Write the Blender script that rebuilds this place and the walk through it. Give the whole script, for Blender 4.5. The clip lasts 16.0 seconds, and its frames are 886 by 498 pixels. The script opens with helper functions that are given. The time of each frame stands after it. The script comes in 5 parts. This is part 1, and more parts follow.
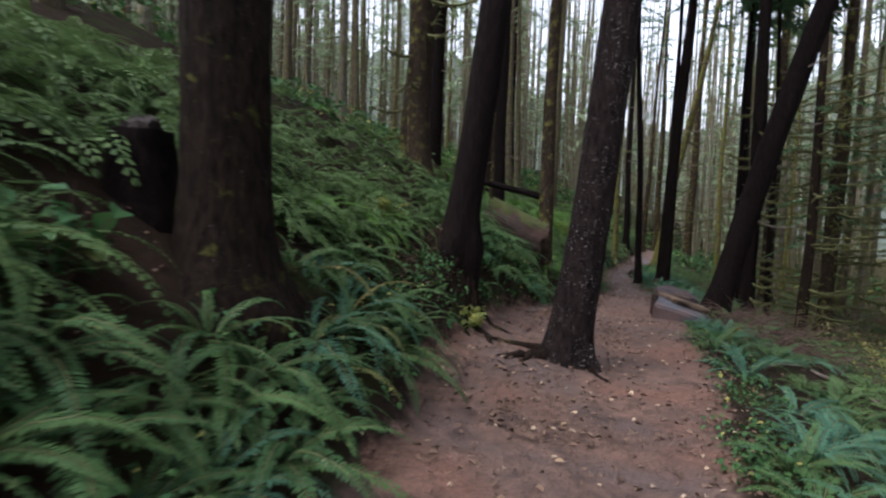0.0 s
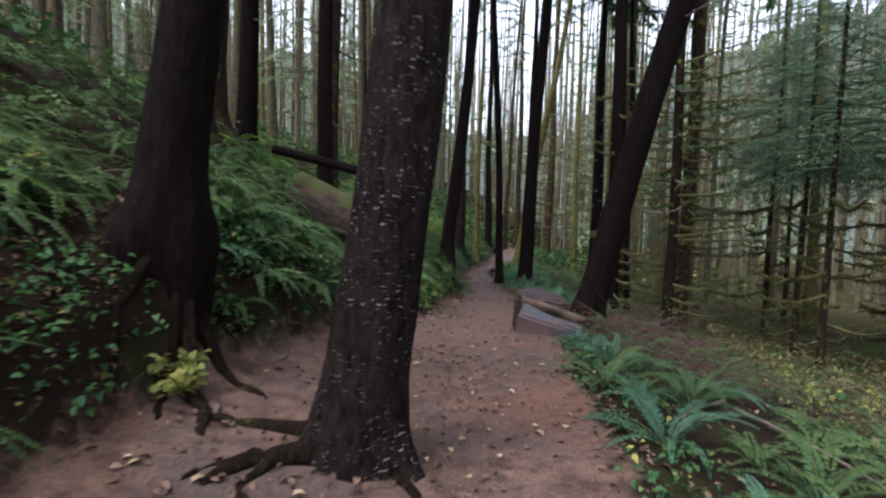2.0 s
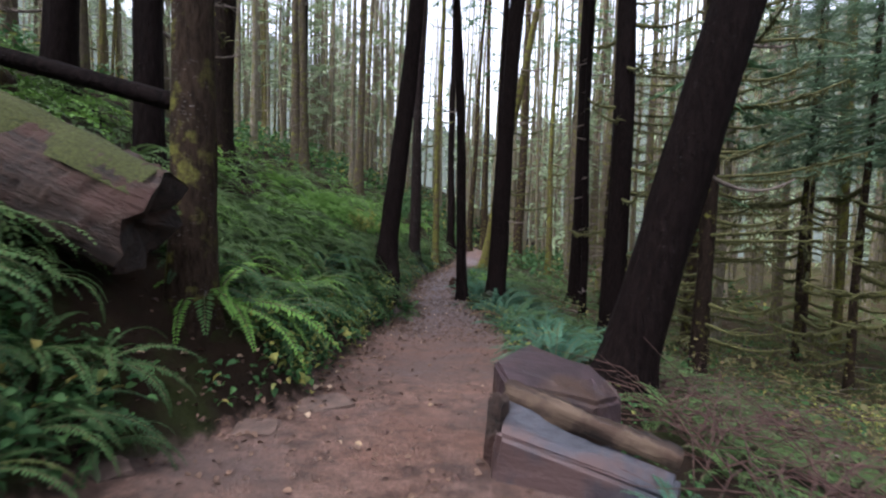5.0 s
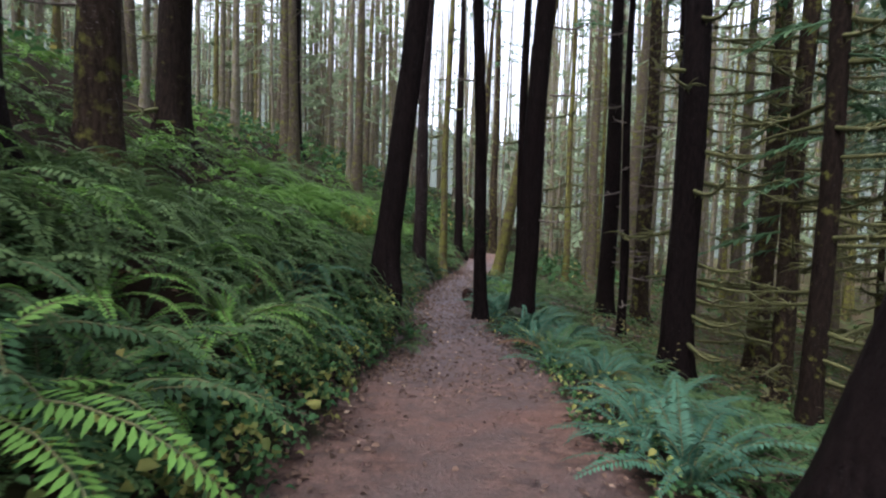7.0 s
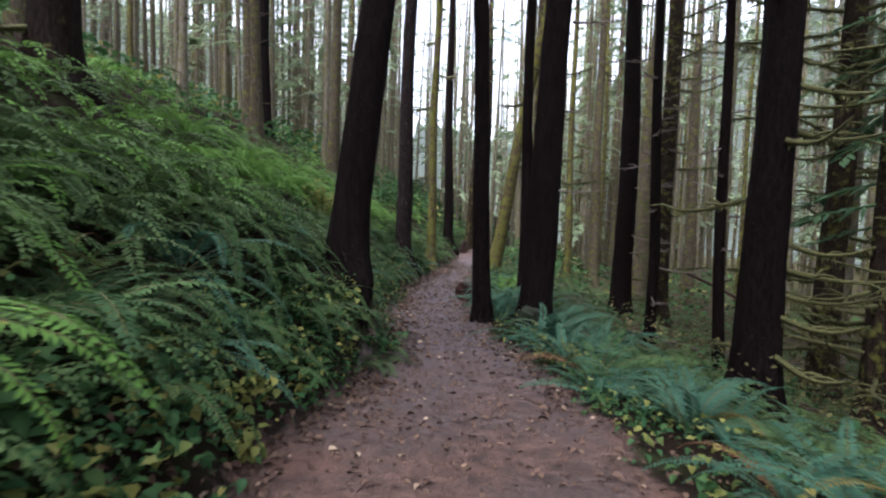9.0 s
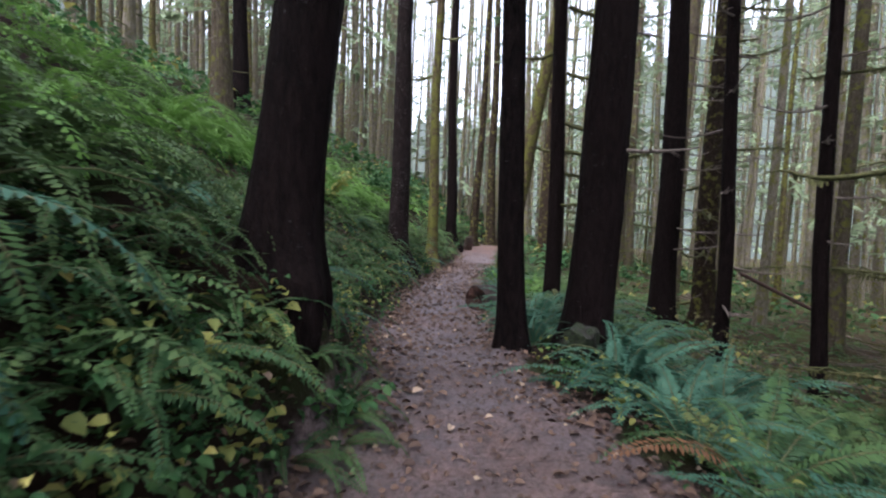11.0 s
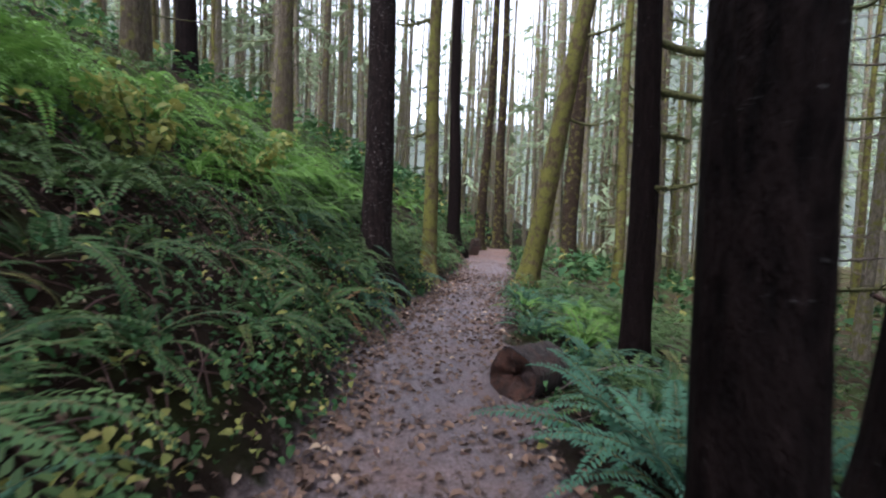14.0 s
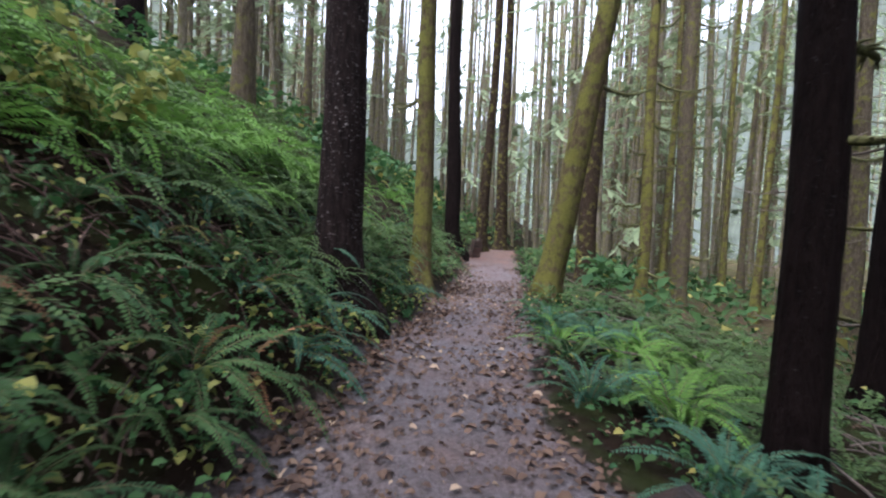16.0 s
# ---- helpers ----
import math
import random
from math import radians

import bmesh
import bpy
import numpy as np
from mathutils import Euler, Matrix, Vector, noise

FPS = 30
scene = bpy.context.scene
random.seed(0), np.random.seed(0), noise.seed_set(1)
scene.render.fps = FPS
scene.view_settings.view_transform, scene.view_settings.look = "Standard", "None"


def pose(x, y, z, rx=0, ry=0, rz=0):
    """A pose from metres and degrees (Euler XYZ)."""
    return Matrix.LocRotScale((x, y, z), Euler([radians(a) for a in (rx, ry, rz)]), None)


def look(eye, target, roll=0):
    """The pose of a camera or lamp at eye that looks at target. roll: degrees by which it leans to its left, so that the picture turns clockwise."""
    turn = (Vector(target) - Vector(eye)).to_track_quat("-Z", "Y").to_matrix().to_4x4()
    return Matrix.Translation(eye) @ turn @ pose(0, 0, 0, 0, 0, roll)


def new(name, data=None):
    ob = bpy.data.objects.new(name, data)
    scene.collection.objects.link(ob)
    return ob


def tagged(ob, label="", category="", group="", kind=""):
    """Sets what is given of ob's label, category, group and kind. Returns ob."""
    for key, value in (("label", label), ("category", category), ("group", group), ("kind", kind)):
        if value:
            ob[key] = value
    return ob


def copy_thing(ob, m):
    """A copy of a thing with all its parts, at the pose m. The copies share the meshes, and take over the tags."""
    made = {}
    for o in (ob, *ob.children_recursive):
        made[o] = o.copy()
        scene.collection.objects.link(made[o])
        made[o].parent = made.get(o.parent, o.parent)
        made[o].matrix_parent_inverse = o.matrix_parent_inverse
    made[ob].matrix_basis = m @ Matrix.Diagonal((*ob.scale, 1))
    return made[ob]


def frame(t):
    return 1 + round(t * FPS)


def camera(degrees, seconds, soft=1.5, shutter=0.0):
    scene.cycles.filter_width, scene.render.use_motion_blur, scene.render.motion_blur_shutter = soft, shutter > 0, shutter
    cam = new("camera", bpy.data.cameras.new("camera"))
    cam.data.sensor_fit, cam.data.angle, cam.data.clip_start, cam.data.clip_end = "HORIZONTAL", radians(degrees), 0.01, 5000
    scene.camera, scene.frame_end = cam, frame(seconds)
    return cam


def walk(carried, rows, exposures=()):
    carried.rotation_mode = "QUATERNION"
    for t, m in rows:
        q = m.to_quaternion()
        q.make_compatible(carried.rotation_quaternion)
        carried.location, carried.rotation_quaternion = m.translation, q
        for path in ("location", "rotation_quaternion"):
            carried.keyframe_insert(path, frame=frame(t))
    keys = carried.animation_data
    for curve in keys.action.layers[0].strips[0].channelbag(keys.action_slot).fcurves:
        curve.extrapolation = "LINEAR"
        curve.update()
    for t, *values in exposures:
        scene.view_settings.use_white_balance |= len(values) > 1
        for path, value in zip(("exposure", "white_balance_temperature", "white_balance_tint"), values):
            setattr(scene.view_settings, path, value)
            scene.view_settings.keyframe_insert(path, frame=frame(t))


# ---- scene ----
cam = camera(80.8, 16.0, soft=2.2, shutter=0.4)
METRES, EYE, TILT, LEAN, TURN = 24.0, 1.45, 0.0, 0.0, 0.0
ROWS = [
    (0.0, 0.0, 0.0, 0.0, 0.15, -4.5, -1.91),
    (0.5, 0.012, 0.0348, -0.005, -3.99, -4.26, -1.88),
    (1.0, 0.0244, 0.0707, -0.0069, -8.4, -4.12, -1.85),
    (1.5, 0.0405, 0.1045, -0.0113, -11.41, -3.98, -1.81),
    (2.0, 0.0556, 0.1373, -0.014, -14.08, -3.86, -1.7),
    (2.5, 0.0719, 0.1675, -0.0189, -15.47, -3.7, -1.73),
    (3.0, 0.0889, 0.2, -0.0229, -16.72, -3.62, -1.66),
    (3.5, 0.103, 0.2303, -0.0258, -17.64, -3.61, -1.67),
    (4.0, 0.1149, 0.2631, -0.0273, -17.84, -3.67, -1.55),
    (4.5, 0.1233, 0.2979, -0.0274, -17.82, -3.69, -1.68),
    (5.0, 0.1317, 0.3317, -0.0231, -17.83, -3.69, -1.83),
    (7.5, 0.1667, 0.4752, -0.0325, -17.5, -3.44, -1.99),
    (8.0, 0.1755, 0.5023, -0.0384, -17.72, -3.55, -1.92),
    (8.5, 0.1839, 0.5295, -0.0436, -18.1, -3.51, -1.93),
    (9.0, 0.1944, 0.5587, -0.0482, -18.81, -3.5, -1.96),
    (11.5, 0.2387, 0.6983, -0.0619, -18.79, -3.64, -2.24),
    (12.0, 0.2497, 0.7259, -0.0628, -18.81, -3.61, -2.16),
    (12.5, 0.2579, 0.7538, -0.0629, -18.8, -3.61, -2.22),
    (13.0, 0.268, 0.7827, -0.0637, -18.77, -3.62, -2.19),
    (13.5, 0.2753, 0.8095, -0.0634, -18.73, -3.62, -2.29),
    (14.0, 0.2851, 0.8372, -0.0643, -18.73, -3.57, -2.29),
    (14.5, 0.2935, 0.8629, -0.0633, -18.69, -3.59, -2.48),
    (15.0, 0.3039, 0.8875, -0.0651, -18.73, -3.55, -2.44),
    (15.5, 0.3125, 0.9136, -0.0665, -18.78, -3.53, -2.44),
    (16.0, 0.3207, 0.9396, -0.0691, -19.03, -3.54, -2.52),
]
EXPOSURES = [(0.0, 1.75, 5800, 14), (3.5, 2.15, 5750, 17), (9.0, 2.38, 5700, 18), (12.0, 2.55, 5650, 19), (13.5, 2.5, 5650, 19), (16.0, 2.66, 5650, 18)]
walk(cam, [(t, pose(0, 0, EYE, TILT, LEAN, TURN) @ pose(METRES * x, METRES * y, METRES * z, 90 + pitch, roll, yaw)) for t, x, y, z, yaw, pitch, roll in ROWS], EXPOSURES)

# ---- sky and sun: overcast daylight over a dense wood ----
world = bpy.data.worlds.new("overcast_sky")
scene.world = world
world.use_nodes = True
wn = world.node_tree
sky = wn.nodes.new("ShaderNodeTexSky")
sky.sky_type, sky.sun_disc = "NISHITA", False
sky.sun_elevation, sky.sun_rotation = radians(60), radians(240)
sky.air_density, sky.dust_density, sky.ozone_density = 1.0, 4.0, 1.0
veil = wn.nodes.new("ShaderNodeHueSaturation")
veil.inputs["Saturation"].default_value = 0.22
wn.links.new(sky.outputs["Color"], veil.inputs["Color"])
wn.links.new(veil.outputs["Color"], wn.nodes["Background"].inputs["Color"])
wn.nodes["Background"].inputs["Strength"].default_value = 0.15
sun = new("sun", bpy.data.lights.new("sun", "SUN"))
sun.data.energy, sun.data.angle, sun.data.color = 1.2, radians(25), (1.0, 0.96, 0.9)
sun.matrix_world = look((0, 0, 60), (-60 * math.cos(sky.sun_elevation) * math.sin(sky.sun_rotation), -60 * math.cos(sky.sun_elevation) * math.cos(sky.sun_rotation), 60 - 60 * math.sin(sky.sun_elevation)))


# ---- materials ----
class Nodes:
    """Short hand for building a node material."""

    def __init__(self, name):
        self.mat = bpy.data.materials.new(name)
        self.mat.use_nodes = True
        self.t = self.mat.node_tree
        self.bsdf = self.t.nodes["Principled BSDF"]
        self.out = self.t.nodes["Material Output"]

    def add(self, kind, **sockets):
        n = self.t.nodes.new(kind)
        for k, v in sockets.items():
            self.put(n.inputs[k.replace("_", " ")], v)
        return n

    def put(self, socket, v):
        if isinstance(v, bpy.types.NodeSocket):
            self.t.links.new(v, socket)
        else:
            socket.default_value = v

    def coord(self, scale=(1, 1, 1), kind="Object"):
        c = self.t.nodes.new("ShaderNodeTexCoord")
        m = self.t.nodes.new("ShaderNodeMapping")
        m.inputs["Scale"].default_value = scale
        self.t.links.new(c.outputs[kind], m.inputs["Vector"])
        return m.outputs["Vector"]

    def noise(self, scale, vector, detail=4.0, rough=0.55):
        n = self.add("ShaderNodeTexNoise", Scale=scale, Detail=detail, Roughness=rough, Vector=vector)
        return n.outputs["Fac"]

    def ramp(self, fac, *stops):
        n = self.add("ShaderNodeValToRGB", Fac=fac)
        e = n.color_ramp.elements
        while len(e) < len(stops):
            e.new(0.5)
        for el, (p, c) in zip(e, stops):
            el.position = p
            el.color = (*c, 1) if len(c) == 3 else c
        return n.outputs["Color"]

    def mix(self, fac, a, b, blend="MIX"):
        n = self.t.nodes.new("ShaderNodeMix")
        n.data_type, n.blend_type = "RGBA", blend
        self.put(n.inputs[0], fac)
        self.put(n.inputs[6], a if isinstance(a, bpy.types.NodeSocket) else (*a, 1))
        self.put(n.inputs[7], b if isinstance(b, bpy.types.NodeSocket) else (*b, 1))
        return n.outputs[2]

    def calc(self, op, a, b=0.0):
        n = self.t.nodes.new("ShaderNodeMath")
        n.operation = op
        self.put(n.inputs[0], a)
        self.put(n.inputs[1], b)
        return n.outputs[0]

    def finish(self, colour, rough=0.8, height=None, bump=0.3, dist=0.02, spec=0.3):
        self.put(self.bsdf.inputs["Base Color"], colour)
        self.put(self.bsdf.inputs["Roughness"], rough)
        self.bsdf.inputs["Specular IOR Level"].default_value = spec
        if height is not None:
            b = self.add("ShaderNodeBump", Strength=bump, Distance=dist, Height=height)
            self.put(self.bsdf.inputs["Normal"], b.outputs["Normal"])
        return self.mat


def bark_material(name, dark, light, lichen=0.0, moss=0.0, lichen_colour=(0.42, 0.40, 0.38)):
    n = Nodes(name)
    rnd = n.t.nodes.new("ShaderNodeObjectInfo").outputs["Random"]
    v = n.coord((1, 1, 0.28))
    w = n.coord((1, 1, 1))
    ridges = n.noise(22, v, 6, 0.65)
    broad = n.noise(2.3, w, 3)
    col = n.mix(n.ramp(ridges, (0.35, (0, 0, 0)), (0.68, (1, 1, 1))), dark, light)
    col = n.mix(n.calc("MULTIPLY", broad, 0.55), col, tuple(c * 0.5 for c in dark))
    col = n.mix(n.calc("MULTIPLY", rnd, 0.25), col, light)
    if lichen:
        spots = n.noise(30, n.coord((0.7, 0.7, 2.2)), 5, 0.62)
        patch = n.noise(3.1, w, 2)
        m = n.calc("MULTIPLY", n.ramp(spots, (0.645 - 0.08 * lichen, (0, 0, 0)), (0.71 - 0.06 * lichen, (1, 1, 1))), n.ramp(patch, (0.48 - 0.15 * lichen, (0, 0, 0)), (0.70 - 0.12 * lichen, (1, 1, 1))))
        col = n.mix(n.calc("MULTIPLY", m, lichen), col, lichen_colour)
    if moss:
        geo = n.t.nodes.new("ShaderNodeNewGeometry")
        sep = n.add("ShaderNodeSeparateXYZ", Vector=geo.outputs["Normal"])
        side = n.calc("MULTIPLY", n.calc("ADD", sep.outputs["X"], 1.1), 0.45)
        m = n.calc("MULTIPLY", n.ramp(n.noise(4.5, w, 5, 0.65), (0.62 - 0.25 * moss, (0, 0, 0)), (0.72 - 0.2 * moss, (1, 1, 1))), n.calc("SUBTRACT", 1.25, side))
        green = n.mix(n.noise(40, w, 2), (0.040, 0.043, 0.010), (0.155, 0.148, 0.036))
        col = n.mix(n.calc("MINIMUM", m, 1.0), col, green)
    return n.finish(col, 0.8, n.calc("ADD", ridges, n.calc("MULTIPLY", n.noise(60, v, 4, 0.6), 0.5)), 1.0, 0.05, spec=0.035)


def leaf_material(name, a, b, spread=0.35, translucent=0.3, rough=0.6, old=(0.16, 0.12, 0.03), aged=0.0, island=False):
    n = Nodes(name)
    if island:
        rnd = n.t.nodes.new("ShaderNodeNewGeometry").outputs["Random Per Island"]
    else:
        rnd = n.t.nodes.new("ShaderNodeObjectInfo").outputs["Random"]
    fine = n.noise(9, n.coord((1, 1, 1)), 3)
    fac = n.calc("ADD", n.calc("MULTIPLY", rnd, 1 - spread), n.calc("MULTIPLY", fine, spread))
    col = n.mix(fac, a, b)
    if aged:
        col = n.mix(n.ramp(rnd, (1 - aged, (0, 0, 0)), (min(1.0, 1 - aged + 0.03), (1, 1, 1))), col, old)
    mat = n.finish(col, rough, spec=0.14)
    tr = n.add("ShaderNodeBsdfTranslucent", Color=col)
    mx = n.t.nodes.new("ShaderNodeMixShader")
    mx.inputs[0].default_value = translucent
    n.t.links.new(n.bsdf.outputs[0], mx.inputs[1])
    n.t.links.new(tr.outputs[0], mx.inputs[2])
    n.t.links.new(mx.outputs[0], n.out.inputs["Surface"])
    return mat


def ground_material():
    n = Nodes("forest_floor_and_trail_earth")
    w = n.coord((1, 1, 1))
    path = n.add("ShaderNodeAttribute")
    path.attribute_name = "trodden"
    grey = n.add("ShaderNodeAttribute")
    grey.attribute_name = "gravelly"
    fine, mid, big = n.noise(38, w, 6, 0.7), n.noise(6.5, w, 5, 0.6), n.noise(0.9, w, 4, 0.6)
    red = n.mix(n.ramp(mid, (0.36, (0, 0, 0)), (0.62, (1, 1, 1))), (0.055, 0.032, 0.024), (0.165, 0.100, 0.075))
    red = n.mix(n.ramp(big, (0.42, (0, 0, 0)), (0.62, (1, 1, 1))), red, (0.095, 0.066, 0.056))
    red = n.mix(n.calc("MULTIPLY", n.ramp(n.noise(0.55, w, 3), (0.5, (0, 0, 0)), (0.66, (1, 1, 1))), 0.7), red, (0.16, 0.078, 0.052))
    red = n.mix(n.calc("MULTIPLY", n.ramp(n.noise(2.6, w, 5, 0.65), (0.56, (0, 0, 0)), (0.68, (1, 1, 1))), 0.6), red, (0.036, 0.024, 0.021))
    pale = n.mix(fine, (0.046, 0.041, 0.044), (0.172, 0.155, 0.164))
    dirt = n.mix(n.calc("MULTIPLY", grey.outputs["Fac"], n.ramp(n.noise(1.7, w, 4), (0.3, (0.45, 0.45, 0.45)), (0.65, (1, 1, 1)))), red, pale)
    dirt = n.mix(n.ramp(fine, (0.3, (0.8, 0.8, 0.8)), (0.55, (0, 0, 0))), dirt, (0.03, 0.02, 0.017))
    soil = n.mix(mid, (0.006, 0.0045, 0.0035), (0.028, 0.018, 0.012))
    moss = n.mix(fine, (0.010, 0.012, 0.005), (0.028, 0.032, 0.010))
    soil = n.mix(n.ramp(n.noise(1.3, w, 4), (0.5, (0, 0, 0)), (0.62, (1, 1, 1))), soil, moss)
    wood = n.add("ShaderNodeAttribute")
    wood.attribute_name = "littered"
    litter = n.mix(n.ramp(mid, (0.35, (0, 0, 0)), (0.65, (1, 1, 1))), (0.016, 0.012, 0.007), (0.075, 0.055, 0.032))
    litter = n.mix(n.ramp(n.noise(0.8, w, 4), (0.48, (0, 0, 0)), (0.60, (1, 1, 1))), litter, n.mix(fine, (0.02, 0.03, 0.010), (0.055, 0.068, 0.022)))
    soil = n.mix(wood.outputs["Fac"], soil, litter)
    edge = n.calc("ADD", path.outputs["Fac"], n.calc("MULTIPLY", n.calc("SUBTRACT", mid, 0.5), 0.7))
    col = n.mix(n.ramp(edge, (0.4, (0, 0, 0)), (0.6, (1, 1, 1))), soil, dirt)
    height = n.calc("ADD", n.calc("MULTIPLY", fine, 0.5), mid)
    n.finish(col, n.ramp(mid, (0.3, (0.62,) * 3), (0.7, (0.9,) * 3)), height, 1.0, 0.05)
    n.put(n.bsdf.inputs["Specular IOR Level"], n.calc("ADD", n.calc("MULTIPLY", path.outputs["Fac"], 0.10), 0.02))
    return n.mat


def plain_material(name, a, b, scale=8.0, rough=0.8, stretch=(1, 1, 1), bump=0.5, dist=0.02, third=None):
    n = Nodes(name)
    v = n.coord(stretch)
    f = n.noise(scale, v, 6, 0.65)
    col = n.mix(n.ramp(f, (0.32, (0, 0, 0)), (0.68, (1, 1, 1))), a, b)
    if third:
        col = n.mix(n.ramp(n.noise(scale * 0.28, n.coord(), 4, 0.6), (0.5, (0, 0, 0)), (0.6, (1, 1, 1))), col, third)
    return n.finish(col, rough, f, bump, dist)


BARK_DARK = bark_material("dark_wet_conifer_bark", (0.0022, 0.0015, 0.0014), (0.015, 0.0095, 0.0085), lichen=0.16)
BARK_ALDER = bark_material("lichen_spotted_bark", (0.0030, 0.0022, 0.0021), (0.030, 0.020, 0.018), lichen=0.62)
BARK_MOSSY = bark_material("mossy_brown_bark", (0.008, 0.0055, 0.004), (0.048, 0.032, 0.022), lichen=0.4, moss=0.36)
BARK_SHAGGY = bark_material("shaggy_dark_brown_bark", (0.003, 0.0021, 0.0018), (0.026, 0.017, 0.012), lichen=0.2, moss=0.12)
BARK_GREEN = bark_material("moss_covered_bark", (0.03, 0.022, 0.013), (0.12, 0.09, 0.050), lichen=0.3, moss=0.8)
BARK_MID = bark_material("brown_grey_bark", (0.036, 0.029, 0.020), (0.128, 0.102, 0.070), lichen=0.5, moss=0.45)
# grey bark for background trees, lightened to stand in for haze
BARK_FAR = bark_material("haze_paled_grey_bark", (0.070, 0.060, 0.043), (0.24, 0.206, 0.152), lichen=0.5, moss=0.5)
TWIG_MOSS = plain_material("moss_coated_twig", (0.026, 0.027, 0.008), (0.095, 0.092, 0.028), 30, 0.9)
TWIG_DEAD = plain_material("dead_grey_twig", (0.05, 0.038, 0.030), (0.15, 0.12, 0.095), 30, 0.85)
TWIG_BROWN = plain_material("red_brown_twig", (0.028, 0.014, 0.011), (0.085, 0.045, 0.034), 20, 0.85)
FERN = leaf_material("sword_fern_green", (0.015, 0.041, 0.018), (0.069, 0.126, 0.038), old=(0.11, 0.10, 0.03), aged=0.03)
FERN_LIGHT = leaf_material("bright_fern_green", (0.060, 0.140, 0.024), (0.140, 0.255, 0.050), old=(0.2, 0.18, 0.04), aged=0.03)
FERN_COOL = leaf_material("blue_green_fern", (0.023, 0.066, 0.043), (0.068, 0.148, 0.088), aged=0.03)
FERN_STEM = plain_material("fern_stem", (0.05, 0.06, 0.02), (0.10, 0.09, 0.03), 20, 0.6)
FERN_DEAD = leaf_material("withered_fern_brown", (0.07, 0.035, 0.015), (0.20, 0.10, 0.05))
FERN_MASS = leaf_material("fern_thicket_green", (0.021, 0.046, 0.019), (0.097, 0.147, 0.044), island=True, spread=0.6)
FERN_LIGHT_MASS = leaf_material("bright_thicket_green", (0.060, 0.140, 0.024), (0.130, 0.235, 0.046), island=True, spread=0.7)
LEAF_COVER = leaf_material("groundcover_leaf_green", (0.012, 0.048, 0.018), (0.062, 0.120, 0.034), island=True, old=(0.24, 0.21, 0.06), aged=0.07)
LEAF_YELLOW = leaf_material("yellowing_leaf", (0.09, 0.13, 0.035), (0.30, 0.28, 0.075), island=True, translucent=0.4)
LEAF_RUSSET = leaf_material("russet_leaf", (0.05, 0.055, 0.022), (0.17, 0.14, 0.055), island=True, translucent=0.4)
LEAF_LITTER = leaf_material("fallen_leaf_brown", (0.022, 0.014, 0.012), (0.15, 0.092, 0.060), island=True, translucent=0.05, rough=0.7, old=(0.30, 0.22, 0.15), aged=0.06)
LEAF_PALE = leaf_material("fallen_leaf_pale", (0.20, 0.13, 0.07), (0.42, 0.32, 0.21), translucent=0.1, rough=0.6)
NEEDLES = leaf_material("hemlock_needles", (0.030, 0.070, 0.032), (0.085, 0.15, 0.065), island=True, translucent=0.35)
NEEDLES_MID = leaf_material("green_hemlock_needles", (0.045, 0.085, 0.050), (0.12, 0.18, 0.10), island=True, translucent=0.4)
# background foliage: green paled in the colour itself, in place of haze
NEEDLES_FAR = leaf_material("haze_paled_needles", (0.11, 0.15, 0.08), (0.25, 0.305, 0.17), island=True, translucent=0.4)
GROUND = ground_material()
LOG_BARK = plain_material("rotting_log_wood", (0.008, 0.0055, 0.0045), (0.052, 0.030, 0.020), 9, 0.85, (0.25, 1.4, 1.4), 1.0, 0.08, (0.034, 0.015, 0.010))
LOG_END = plain_material("charred_log_end", (0.006, 0.0045, 0.004), (0.040, 0.028, 0.023), 16, 0.85, (1, 1, 1), 1.0, 0.05, (0.035, 0.019, 0.014))
MOSS = plain_material("bright_moss", (0.017, 0.021, 0.005), (0.058, 0.064, 0.014), 45, 0.95, (1, 1, 1), 1.0, 0.03)
BOULDER = plain_material("purple_brown_wet_stone", (0.012, 0.0075, 0.008), (0.042, 0.026, 0.028), 6, 0.5, (1, 1, 1), 0.8, 0.03, (0.038, 0.022, 0.015))
SLAB = plain_material("blue_grey_slate", (0.013, 0.014, 0.018), (0.046, 0.046, 0.055), 6, 0.6, (1, 1, 2.5), 0.6, 0.03, (0.060, 0.036, 0.032))
TIMBER = plain_material("weathered_split_timber", (0.008, 0.005, 0.0035), (0.058, 0.034, 0.022), 14, 0.85, (0.10, 1, 1), 1.0, 0.04, (0.075, 0.050, 0.032))
ROTTEN_CORE = plain_material("red_brown_rotten_core", (0.008, 0.004, 0.003), (0.075, 0.030, 0.017), 14, 0.9, (1, 1, 1), 1.0, 0.05, (0.018, 0.009, 0.007))
MOSSY_STONE = plain_material("dark_mossy_stone", (0.006, 0.009, 0.004), (0.030, 0.040, 0.014), 30, 0.95, (1, 1, 1), 1.0, 0.03, (0.016, 0.013, 0.010))
STONE = plain_material("trail_stone_brown", (0.034, 0.022, 0.017), (0.105, 0.068, 0.052), 10, 0.8, bump=0.7)


